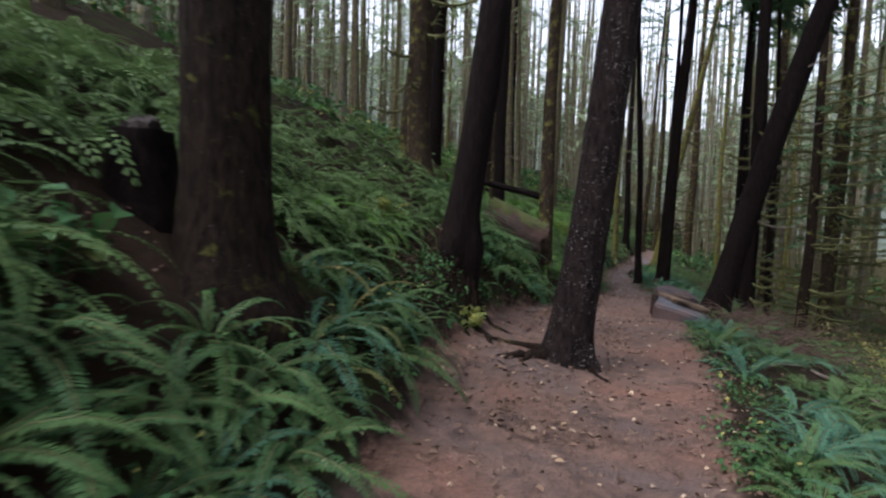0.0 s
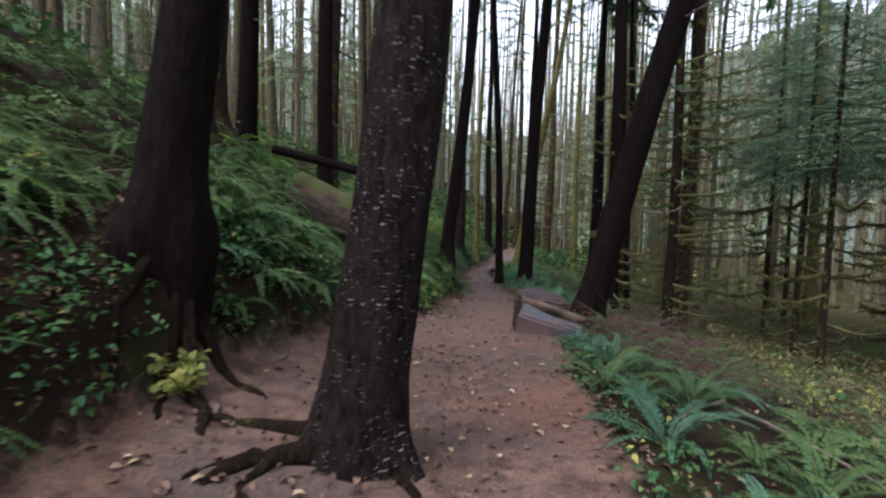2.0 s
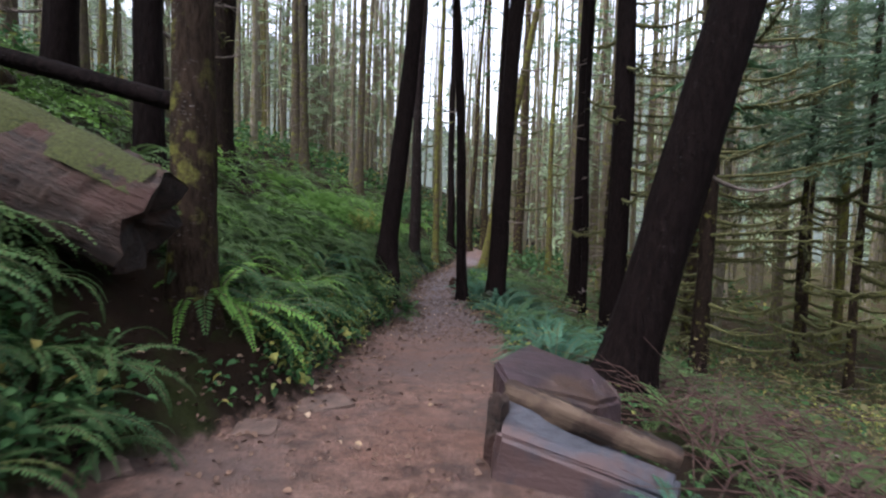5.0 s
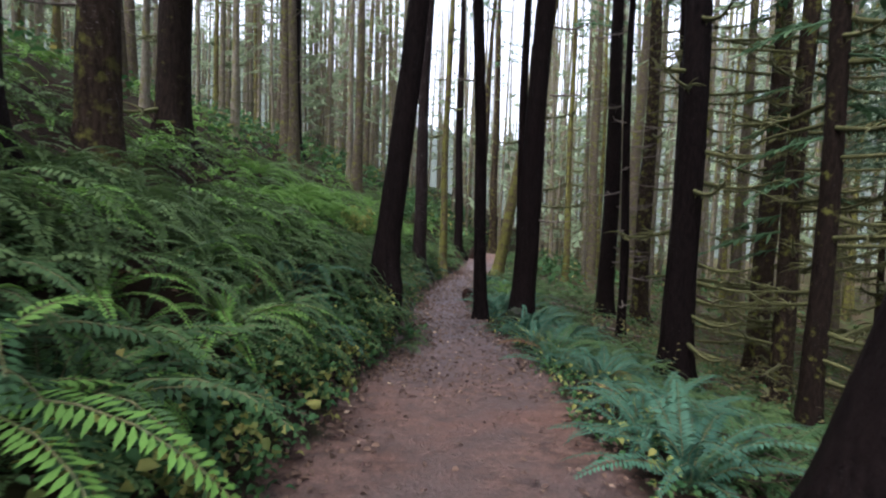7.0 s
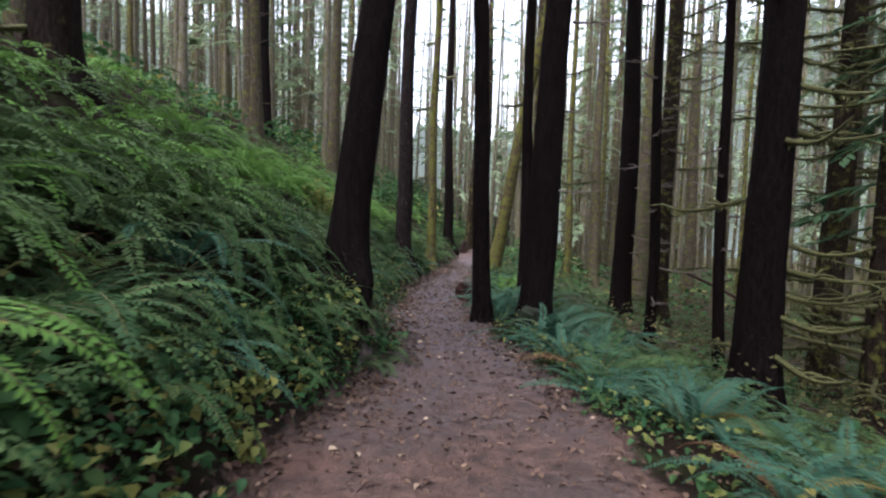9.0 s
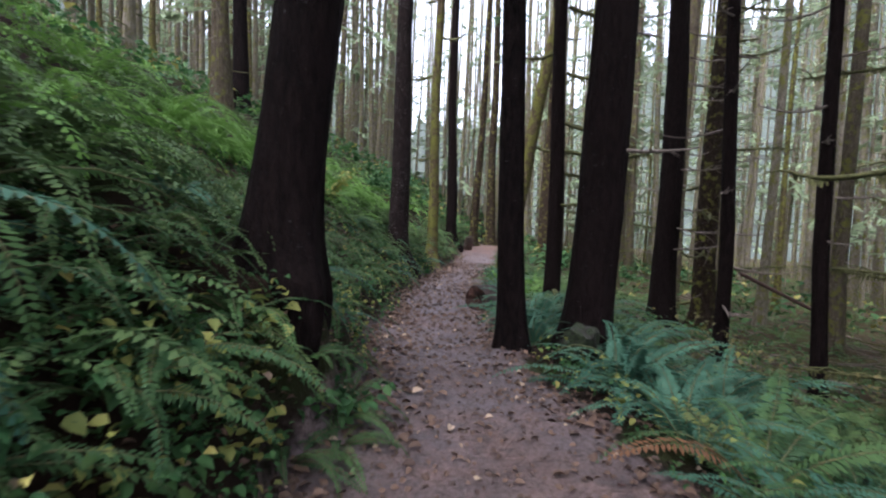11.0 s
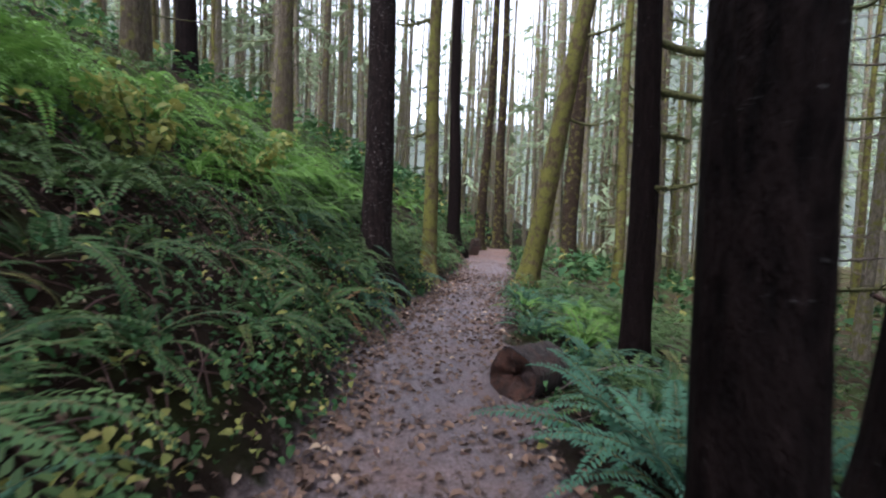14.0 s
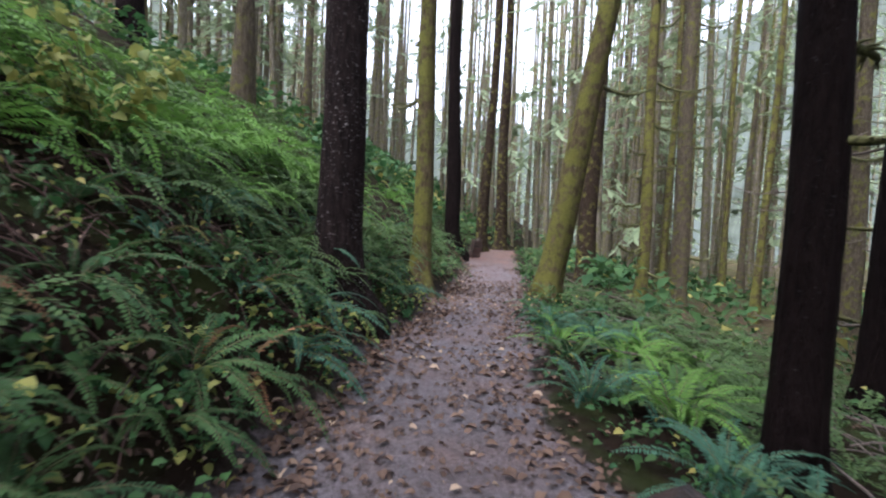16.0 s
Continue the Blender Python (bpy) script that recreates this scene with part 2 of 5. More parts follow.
# ---- mesh helpers: everything is gathered as quads in numpy ----
class Geo:
    def __init__(self):
        self.v, self.f, self.n = [], [], 0

    def add(self, verts, quads):
        verts = np.asarray(verts, float).reshape(-1, 3)
        self.v.append(verts)
        self.f.append(np.asarray(quads, int).reshape(-1, 4) + self.n)
        self.n += len(verts)
        return self

    def stamp(self, template, mats):
        """Copies of a template (verts, quads) at many 4x4 poses."""
        tv, tf = template
        mats = np.asarray(mats, float)
        out = np.einsum("kij,nj->kni", mats[:, :3, :3], tv) + mats[:, None, :3, 3]
        quads = tf[None] + (np.arange(len(mats)) * len(tv))[:, None, None]
        return self.add(out.reshape(-1, 3), quads.reshape(-1, 4))

    def arrays(self):
        return np.concatenate(self.v), np.concatenate(self.f)

    def mesh(self, name, material, smooth=False):
        v, f = self.arrays()
        me = bpy.data.meshes.new(name)
        me.vertices.add(len(v))
        me.vertices.foreach_set("co", v.astype(np.float32).ravel())
        me.loops.add(f.size)
        me.loops.foreach_set("vertex_index", f.astype(np.int32).ravel())
        me.polygons.add(len(f))
        me.polygons.foreach_set("loop_start", np.arange(0, f.size, 4, dtype=np.int32))
        if smooth:
            me.polygons.foreach_set("use_smooth", np.ones(len(f), bool))
        me.update(calc_edges=True)
        me.validate()
        me.materials.append(material)
        return me


def piece(name, mesh, parent=None, m=None, label=""):
    """One mesh object, under a thing or a part if one is given."""
    ob = new(name, mesh)
    if m is not None:
        ob.matrix_basis = m
    if parent is not None:
        ob.parent = parent
    return tagged(ob, label)


def part(name, bm, material, parent=None, label="", m=None, smooth=False):
    me = bpy.data.meshes.new(name)
    bm.to_mesh(me)
    bm.free()
    me.materials.append(material)
    if smooth:
        me.polygons.foreach_set("use_smooth", [True] * len(me.polygons))
    return piece(name, me, parent, m, label)


def thing(name, m, label, category, group="", kind=""):
    return tagged(new_at(name, m), label, category, group, kind)


def new_at(name, m):
    ob = new(name)
    ob.empty_display_size = 0.2
    ob.matrix_basis = m
    return ob


def tube(points, radii, sides=6, wobble=0.0, rng=None):
    """A tapered tube along points, as (verts, quads)."""
    p = np.asarray(points, float)
    d = np.gradient(p, axis=0)
    d /= np.linalg.norm(d, axis=1)[:, None] + 1e-9
    ref = np.array([0, 0, 1.0]) if abs(d[:, 2]).mean() < 0.8 else np.array([1.0, 0, 0])
    a = np.cross(d, ref)
    a /= np.linalg.norm(a, axis=1)[:, None] + 1e-9
    b = np.cross(d, a)
    th = np.linspace(0, 2 * np.pi, sides, endpoint=False)
    r = np.asarray(radii, float)[:, None] * np.ones((1, sides))
    if wobble:
        r = r * (1 + wobble * rng.uniform(-1, 1, r.shape))
    v = p[:, None] + r[..., None] * (a[:, None] * np.cos(th)[None, :, None] + b[:, None] * np.sin(th)[None, :, None])
    k, q = len(p), []
    for i in range(k - 1):
        for j in range(sides):
            q.append((i * sides + j, i * sides + (j + 1) % sides, (i + 1) * sides + (j + 1) % sides, (i + 1) * sides + j))
    return v.reshape(-1, 3), np.array(q)


def wave(x, y, seed=0):
    """Smooth random relief, about -1 to 1, for arrays of places."""
    rng = np.random.RandomState(seed + 11)
    z = 0
    for k in range(7):
        f, a, ph = 0.55 * 1.55 ** k, rng.uniform(0, 6.28), rng.uniform(0, 6.28, 2)
        z = z + np.sin(f * (x * math.cos(a) + y * math.sin(a)) + ph[0] + 1.3 * np.sin(0.7 * f * (y * math.cos(a) - x * math.sin(a)) + ph[1])) / 1.45 ** k
    return z / 2.6


# ---- the lie of the land: s runs along the trail, u across it to the downhill side ----
AX, AY = math.sin(radians(19)), math.cos(radians(19))


def along(x, y):
    return x * AX + y * AY, x * AY - y * AX


def place(s, u):
    return s * AX + u * AY, s * AY - u * AX


def uphill_edge(s):
    return np.interp(s, [-30, 0, 2.7, 4.6, 6, 8, 9.0, 10.3, 11.2, 12.2, 13, 17, 19, 20.3, 21.6, 27, 28.5, 30, 35, 45, 60, 90], [-1.5, -1.4, -1.5, -1.8, -2.1, -2.1, -1.8, -1.6, -1.45, -1.25, -1.0, -1.05, -0.95, -0.68, -0.86, -0.95, -0.75, -0.5, 0.2, 1.1, 4, 13]) + 0.07 * np.sin(2.1 * s) + 0.05 * np.sin(5.3 * s + 1)


def downhill_edge(s):
    return np.interp(s, [-30, 0, 3.7, 6, 10, 13, 17, 20, 22, 25, 28, 29.5, 35, 45, 60, 90], [0.9, 0.8, 0.8, 1.15, 1.25, 1.3, 1.4, 1.35, 0.68, 0.7, 0.75, 1.0, 1.75, 2.9, 6.2, 16]) + 0.06 * np.sin(1.7 * s + 2) + 0.05 * np.sin(4.6 * s)


def trail_height(s):
    return np.interp(s, [-30, 0, 3.0, 5.3, 7.2, 9.2, 11.4, 13.5, 17, 19.3, 24.4, 29, 32, 36, 40, 45, 50, 60, 120], [0.6, -0.1, -0.29, -0.52, -0.57, -0.55, -0.68, -0.86, -1.2, -1.4, -1.45, -1.5, -1.55, -1.68, -1.66, -1.5, -1.75, -2.6, -3.5])


def ground(x, y):
    x, y = np.asarray(x, float), np.asarray(y, float)
    s, u = along(x, y)
    ul, ur = uphill_edge(s), downhill_edge(s)
    z = trail_height(s)
    camber = 0.16 * np.interp(s, [3, 5.5, 9.5, 12], [0.2, 1, 1, 0.2])
    z = z + camber * np.clip(-u, 0, np.maximum(-ul, 0))
    dl, dr = np.maximum(ul - u, 0), np.maximum(u - ur, 0)
    rise = np.interp(dl, [0, 0.15, 0.5, 0.9, 2, 4.5, 8, 14, 25, 60, 500], [0, 0.22, 0.58, 0.92, 1.8, 3.35, 5.2, 7.6, 11, 19, 30])
    cut = np.interp(dl, [0, 0.15, 0.5, 0.9, 2, 3, 500], [0, 0.42, 0.40, 0.35, 0.15, 0, 0]) * np.interp(s, [5, 6.3, 9.5, 11, 18.6, 19.8, 21, 22.2], [0, 1, 1, 0, 0, 0.9, 0.9, 0])
    drop = np.interp(dr, [0, 0.3, 1, 2.5, 4, 6, 8, 30, 100, 500], [0, 0.03, 0.12, 0.45, 0.95, 1.45, 1.7, 2.6, 4, 6])
    off = np.minimum((dl + dr) / 0.8, 1)
    rough = 0.018 * wave(x * 3, y * 3, 1) + off * (0.10 * wave(x, y, 2) + 0.05 * wave(x * 2.7, y * 2.7, 3))
    mound = 0.14 * np.exp(-((x - 7.98) ** 2 + (y - 20.97) ** 2) / 0.12) + 0.70 * np.exp(-((x - 0.2) ** 2 + (y - 7.78) ** 2) / 0.13) + 0.42 * np.exp(-((x - 5.74) ** 2 + (y - 19.55) ** 2) / 0.10)
    return z + rise + cut - drop + rough + mound


def ground_at(x, y):
    return float(ground(x, y))


def spaced(a, b, near0, near1, step, coarse):
    """Grid lines: fine between near0 and near1, ever wider outside."""
    mid = list(np.arange(near0, near1, step))
    lo, hi, g, k = [], [], step, near0
    while k > a:
        g = min(g * 1.22, coarse)
        k -= g
        lo.append(k)
    g, k = step, near1
    while k < b:
        hi.append(k)
        g = min(g * 1.22, coarse)
        k += g
    return np.array(lo[::-1] + mid + hi)


def build_ground():
    ss, uu = spaced(-420, 480, -3, 40, 0.11, 40), spaced(-420, 420, -4.2, 4.2, 0.09, 40)
    S, U = np.meshgrid(ss, uu, indexing="ij")
    X, Y = place(S, U)
    Z = ground(X, Y)
    rows, cols = S.shape
    idx = np.arange(rows * cols).reshape(rows, cols)
    quads = np.stack([idx[:-1, :-1], idx[1:, :-1], idx[1:, 1:], idx[:-1, 1:]], -1).reshape(-1, 4)[:, ::-1]
    me = Geo().add(np.stack([X, Y, Z], -1), quads).mesh("ground", GROUND, True)
    inside = np.minimum(U - uphill_edge(S), downhill_edge(S) - U)
    trodden = np.clip(0.5 + inside / 0.5, 0, 1)
    bare = np.interp(S, [5, 6.5, 12.5, 13.5], [0, 1, 1, 0]) * np.clip(1.0 - (uphill_edge(S) - U) / 0.35, 0, 1) * 0.22
    trodden = np.maximum(trodden, bare) * np.interp(S, [49, 54], [1, 0])
    gravelly = np.interp(S, [17, 21, 28, 38, 42], [0.0, 0.7, 1.0, 0.9, 0.1])
    littered = np.clip((U - downhill_edge(S) - 2.2) / 2.5, 0, 1)
    for name, val in (("trodden", trodden), ("gravelly", gravelly), ("littered", littered)):
        me.attributes.new(name, "FLOAT", "POINT").data.foreach_set("value", val.astype(np.float32).ravel())
    return tagged(new("ground", me), "reddish earth trail along a steep dark fern bank", "ground", kind="structure")


GROUND_OB = build_ground()

# ---- trees ----
RNG = np.random.RandomState(7)


def trunk_geo(r, height, sides=26, seed=0, flare=0.55, lean=(0.0, 0.0), bow=0.0, fine=6.5):
    rng = np.random.RandomState(seed)
    h = np.concatenate([np.arange(-1.2, fine, 0.13), np.linspace(fine, height, 12)])
    th = np.linspace(0, 2 * np.pi, sides, endpoint=False)
    H, T = np.meshgrid(h, th, indexing="ij")
    taper = np.interp(H, [-1, 1.6, height], [1.06, 1.0, 0.22])
    lobes = 1 + 0.38 * np.sin(T * 3 + rng.uniform(0, 6)) + 0.28 * np.sin(T * 5 + rng.uniform(0, 6))
    foot = flare * np.exp(-np.maximum(H, -0.2) / 0.28) * lobes + 0.10 * np.exp(-np.maximum(H, 0) / 1.2)
    c, s_ = np.cos(T), np.sin(T)
    ridge = 0.022 * np.sin(T * 9 + 2.2 * np.sin(H * 1.7 + rng.uniform(0, 6))) + 0.016 * np.sin(T * 13 - 1.9 * np.sin(H * 2.9 + 1)) + 0.03 * np.sin(2 * T + H * 0.9 + rng.uniform(0, 6))
    knots = 0.025 * wave(T * 1.2 + 10 * c, H * 2.2, seed) + 0.012 * rng.uniform(-1, 1, H.shape)
    R = r * (taper + foot + ridge + knots)
    sway = 0.02 * np.sin(H * 0.55 + rng.uniform(0, 6)) * np.clip(H, 0, 2)
    X = R * c + lean[0] * H + sway + bow * lean[0] * np.clip(H, 0, None) ** 2
    Y = R * s_ + lean[1] * H - 0.6 * sway
    n, m = H.shape
    idx = np.arange(n * m).reshape(n, m)
    nx = np.roll(idx, -1, 1)
    quads = np.stack([idx[:-1], nx[:-1], nx[1:], idx[1:]], -1).reshape(-1, 4)
    return np.stack([X, Y, H], -1).reshape(-1, 3), quads


def branch_template(length, seed, twigs=5, thick=0.022, rise=0.1, moss=False):
    """A near-level dead branch with a few side twigs, growing along +x."""
    rng = np.random.RandomState(seed)
    k = np.linspace(0, 1, 9)
    droop = rng.uniform(-0.28, 0.05)
    pts = np.stack([length * k, 0.10 * length * np.sin(k * rng.uniform(2, 5) + rng.uniform(0, 3)) * k, length * (droop * np.sin(k * 2.6) * 0.6 + rise * k ** 2)], 1)
    g = Geo().add(*tube(pts, thick * (1.15 - 0.85 * k) + 0.003, 5, 0.18, rng))
    for _ in range(twigs):
        i = rng.randint(2, 8)
        a, l = rng.uniform(0.4, 1.2) * rng.choice([-1, 1]), length * rng.uniform(0.12, 0.38)
        q = np.linspace(0, 1, 5)
        tw = pts[i] + np.stack([q * l * math.cos(a), q * l * math.sin(a), q * l * rng.uniform(-0.3, 0.35) + 0.1 * l * np.sin(q * 4)], 1)
        g.add(*tube(tw, thick * 0.45 * (1.1 - q) + 0.002, 4))
    if moss:
        for _ in range(int(26 * length)):
            i = rng.randint(0, 8)
            c = pts[i] + (pts[i + 1] - pts[i]) * rng.uniform()
            w, l = np.array([rng.uniform(0.012, 0.03), rng.uniform(-0.01, 0.01), 0]), np.array([rng.uniform(-0.02, 0.02), rng.uniform(-0.02, 0.02), -rng.uniform(0.03, 0.11)])
            g.add([c - w, c + w, c + w * 0.3 + l, c - w * 0.3 + l], [(0, 1, 2, 3)])
    return g


BRANCHES = {m.name: [branch_template(L, 20 + i, 6, 0.034 if m is TWIG_MOSS else 0.018, moss=m is TWIG_MOSS).mesh("branch", m, True) for i, L in enumerate((0.7, 1.0, 1.4, 1.8, 2.3, 2.8))] for m in (TWIG_MOSS, TWIG_DEAD)}


def spray_template(length, seed, leaves=36, slim=1.0):
    """A drooping conifer bough of many narrow needle sprays, along +x."""
    rng = np.random.RandomState(seed)
    g = Geo()
    k = np.linspace(0, 1, 3)
    pts = np.stack([length * k, 0 * k, -0.32 * length * k ** 1.7], 1)
    g.add(*tube(pts, 0.014 * (1.1 - k) + 0.003, 3))
    for i in range(leaves):
        t = rng.uniform(0.08, 1)
        base = np.array([length * t, 0, -0.32 * length * t ** 1.7])
        side = rng.choice([-1, 1])
        a = side * rng.uniform(0.5, 1.25)
        l, w = length * rng.uniform(0.12, 0.30) * (1.15 - 0.6 * t), rng.uniform(0.014, 0.034) * slim
        d = np.array([math.cos(a), math.sin(a), rng.uniform(-0.55, 0.05)])
        n = np.array([-math.sin(a), math.cos(a), 0]) * w
        drop = np.array([0, 0, -0.12 * l])
        g.add([base, base + d * l * 0.5 + n, base + d * l + drop, base + d * l * 0.5 - n], [(0, 1, 2, 3)])
    return g.arrays()


SPRAYS = [spray_template(1.0, 50 + i) for i in range(4)]


def feathery_template(seed, twigs=15, leaves=13):
    """A flat drooping bough: side twigs clothed in short needle tufts, along +x."""
    rng = np.random.RandomState(seed)
    k = np.linspace(0, 1, 4)
    g = Geo().add(*tube(np.stack([k, 0 * k, -0.3 * k ** 1.7], 1), 0.009 * (1.1 - k) + 0.002, 3))
    for i in range(twigs):
        t = 0.10 + 0.88 * (i + rng.uniform(0, 0.7)) / twigs
        a = (1 if i % 2 else -1) * rng.uniform(0.7, 1.15)
        L = 0.34 * (1.12 - t) * rng.uniform(0.7, 1.15) + 0.05
        d = np.array([math.cos(a), math.sin(a), rng.uniform(-0.5, -0.15)])
        base = np.array([t, 0, -0.3 * t ** 1.7])
        for j in range(leaves):
            f = (j + rng.uniform()) / leaves
            c = base + d * L * f + np.array([0, 0, -0.14 * L * f * f])
            b = a + (1 if j % 2 else -1) * rng.uniform(0.4, 1.0)
            l, w = rng.uniform(0.028, 0.06), rng.uniform(0.004, 0.009)
            e = np.array([math.cos(b), math.sin(b), rng.uniform(-0.7, 0.1)]) * l
            n = np.array([-math.sin(b), math.cos(b), rng.uniform(-0.4, 0.4)]) * w
            g.add([c, c + e * 0.5 + n, c + e, c + e * 0.5 - n], [(0, 1, 2, 3)])
    return g.arrays()


SPRAYS_FINE = [feathery_template(65 + i) for i in range(3)]
SPRAYS_LEAN = [spray_template(1.0, 60 + i, 20) for i in range(3)]


def crown_geo(h0, h1, reach, boughs, seed, templates):
    rng = np.random.RandomState(seed)
    mats = [[] for _ in templates]
    for i in range(boughs):
        f = (i + rng.uniform(0, 1)) / boughs
        z = h0 + (h1 - h0) * f
        L = reach * (1 - f) ** 0.7 * rng.uniform(0.55, 1.1) + 0.25
        m = pose(0, 0, z, 0, rng.uniform(-22, 12), rng.uniform(0, 360)) @ Matrix.Diagonal((L, L * rng.uniform(0.7, 1.0), L, 1))
        mats[rng.randint(len(templates))].append(np.array(m))
    g = Geo()
    for t, m in zip(templates, mats):
        if m:
            g.stamp(t, m)
    return g


CROWNS = [crown_geo(12 + i, 24, 3.3, 55, 70 + i, SPRAYS).mesh("crown", NEEDLES) for i in range(3)]
CROWNS += [crown_geo(13 + i, 24, 2.0, 22, 80 + i, SPRAYS).mesh("crown", NEEDLES) for i in range(3)]
GROUP_NEAR = "large trees beside the trail"


def big_tree(name, label, x, y, r, lean=(0.0, 0.0), height=24, bark=BARK_DARK, branches=(), twig=TWIG_DEAD, crown=0, seed=1, flare=0.55, sprays=()):
    """branches and sprays: rows of (height, bearing in degrees, length)."""
    z = ground_at(x, y) - 0.03
    root = thing(name, pose(x, y, z), label, "tree", GROUP_NEAR)
    piece("trunk", Geo().add(*trunk_geo(r, height, seed=seed, flare=flare, lean=lean)).mesh("trunk", bark, True), root)
    lengths = np.array([0.7, 1.0, 1.4, 1.8, 2.3, 2.8])
    for h, bearing, L in branches:
        i = int(np.argmin(abs(lengths - L)))
        a = radians(bearing)
        m = pose(lean[0] * h + 0.8 * r * math.cos(a), lean[1] * h + 0.8 * r * math.sin(a), h, 15 * math.sin(h * 7), 4 * math.sin(h * 3), bearing)
        piece("branch", BRANCHES[twig.name][i], root, m @ Matrix.Scale(L / lengths[i], 4))
    for h, bearing, L in sprays:
        key = "bough_%d" % (int(h * 10) % 4)
        if key not in bpy.data.meshes:
            bpy.data.meshes[Geo().add(*SPRAYS[int(h * 10) % 4]).mesh(key, NEEDLES).name].use_fake_user = False
        piece("bough", bpy.data.meshes[key], root, pose(lean[0] * h, lean[1] * h, h, 0, 3, bearing) @ Matrix.Scale(L, 4))
    piece("crown", CROWNS[crown % 3 + (3 if y > 26 else 0)], root, pose(lean[0] * 9, lean[1] * 9, 0) @ Matrix.Diagonal((1, 1, height / 24, 1)))
    return root


def snags(h0, h1, n, lo, hi, seed, bearing=None, spread=180):
    rng = np.random.RandomState(seed)
    hs = np.linspace(h0, h1, n) + rng.uniform(-0.12, 0.12, n)
    return [(float(h), float((rng.uniform(0, 360) if bearing is None else bearing + rng.uniform(-spread, spread))), float(rng.uniform(lo, hi))) for h in hs]


DARK_LABEL = "tall dark wet conifer trunk beside the earth trail"
TREE_A = big_tree("tree", "lichen-spotted leaning tree rooted in the trail", 1.61, 6.61, 0.245, (0.108, -0.014), bark=BARK_ALDER, seed=3, flare=0.45)
big_tree("tree", "thick dark trunk on the fern bank", -1.58, 3.77, 0.29, (0.014, 0.008), bark=BARK_SHAGGY, seed=4, crown=1)
TREE_B = big_tree("tree", "dark leaning trunk with bared roots on the bank", 0.24, 7.72, 0.215, (0.118, 0.001), bark=BARK_DARK, seed=5, crown=2, flare=0.3)
big_tree("tree", "mossy brown trunk with lichen behind the rotten log", 2.49, 12.8, 0.165, (0.009, 0.018), bark=BARK_MOSSY, seed=6, flare=0.3)
big_tree("tree", "thick moss-hung trunk high on the bank", -0.71, 13.49, 0.27, (-0.007, 0.008), bark=BARK_MOSSY, seed=7, twig=TWIG_MOSS, branches=snags(1.5, 7, 9, 0.7, 1.8, 71), crown=1)
big_tree("tree", "slim dark trunk at the downhill edge of the trail", 7.96, 20.95, 0.128, (-0.056, 0.0), seed=8, flare=0.35, crown=1, branches=snags(5, 9, 5, 0.4, 0.9, 72))
big_tree("tree", "dark leaning trunk among ferns beside the trail", 8.98, 21.16, 0.24, (0.016, -0.06), seed=9, crown=2, branches=snags(2.3, 9, 6, 0.4, 1.0, 73, -20, 60))
big_tree("tree", "strongly leaning dark trunk behind the timber step", 6.6, 12.56, 0.265, (0.195, -0.150), seed=10, crown=0, branches=snags(2.5, 8, 6, 0.5, 1.4, 74, -30, 70))
big_tree("tree", "dark conifer trunk with bare side branches", 15.13, 26.76, 0.29, (-0.006, 0.0), seed=11, branches=snags(0.8, 11, 20, 0.7, 2.3, 75), crown=1)
big_tree("tree", "dark conifer trunk with mossy bare branches", 10.94, 18.55, 0.265, (-0.006, -0.002), seed=12, twig=TWIG_MOSS, branches=snags(0.9, 8, 20, 0.5, 1.6, 76), crown=2)
big_tree("tree", "dark reddish trunk leaning over the fern bank", 5.59, 19.65, 0.2, (0.086, -0.015), seed=13, flare=0.4, crown=1)
big_tree("tree", "brown lichen-flecked trunk on the fern bank", 8.43, 28.03, 0.21, (0.014, 0.009), bark=BARK_ALDER, seed=14, crown=2)
big_tree("tree", "yellow-green moss-covered trunk on the bank", 10.23, 30.97, 0.145, (0.002, -0.001), bark=BARK_GREEN, seed=15, twig=TWIG_MOSS, branches=snags(3, 9, 6, 0.5, 1.2, 77))
big_tree("tree", "straight dark trunk by the far bend of the trail", 13.5, 38.47, 0.225, (-0.015, 0.005), seed=16, crown=1)
big_tree("tree", "grey-brown trunk leaning by the far trail", 15.9, 41.6, 0.2, (0.035, 0.0), bark=BARK_MOSSY, seed=17, crown=2)
big_tree("tree", "mossy upright trunk by the far trail", 18.73, 45.78, 0.28, (-0.007, 0.003), bark=BARK_MOSSY, seed=18)
big_tree("tree", "moss-covered curved trunk leaning over the slope", 12.67, 31.0, 0.22, (0.141, -0.091), bark=BARK_GREEN, seed=19, twig=TWIG_MOSS, branches=snags(4, 9, 4, 0.6, 1.4, 78), crown=1)
big_tree("tree", "brown trunk on the downhill slope", 16.79, 35.73, 0.27, (0.006, -0.003), bark=BARK_MOSSY, seed=20, crown=2)
big_tree("tree", "slim brown trunk with yellow moss", 18.73, 35.58, 0.175, (-0.007, 0.005), bark=BARK_GREEN, seed=21, twig=TWIG_MOSS, branches=snags(1, 9, 12, 0.6, 1.6, 79))
big_tree("tree", "mottled conifer trunk with bare branches", 17.25, 27.52, 0.29, (-0.002, -0.001), bark=BARK_MOSSY, seed=22, twig=TWIG_MOSS, branches=snags(0.8, 11, 22, 0.7, 2.3, 80), crown=1)
big_tree("tree", "slim dark trunk with long mossy branches", 10.59, 24.63, 0.135, (-0.003, 0.007), seed=23, flare=0.35, twig=TWIG_MOSS, branches=[(3.0, -25, 1.8), (3.5, -20, 1.2), (2.6, 10, 0.7), (4.4, -40, 0.9), (2.0, -70, 0.5), (4.8, 120, 0.7), (5.6, -10, 1.4)], crown=2)
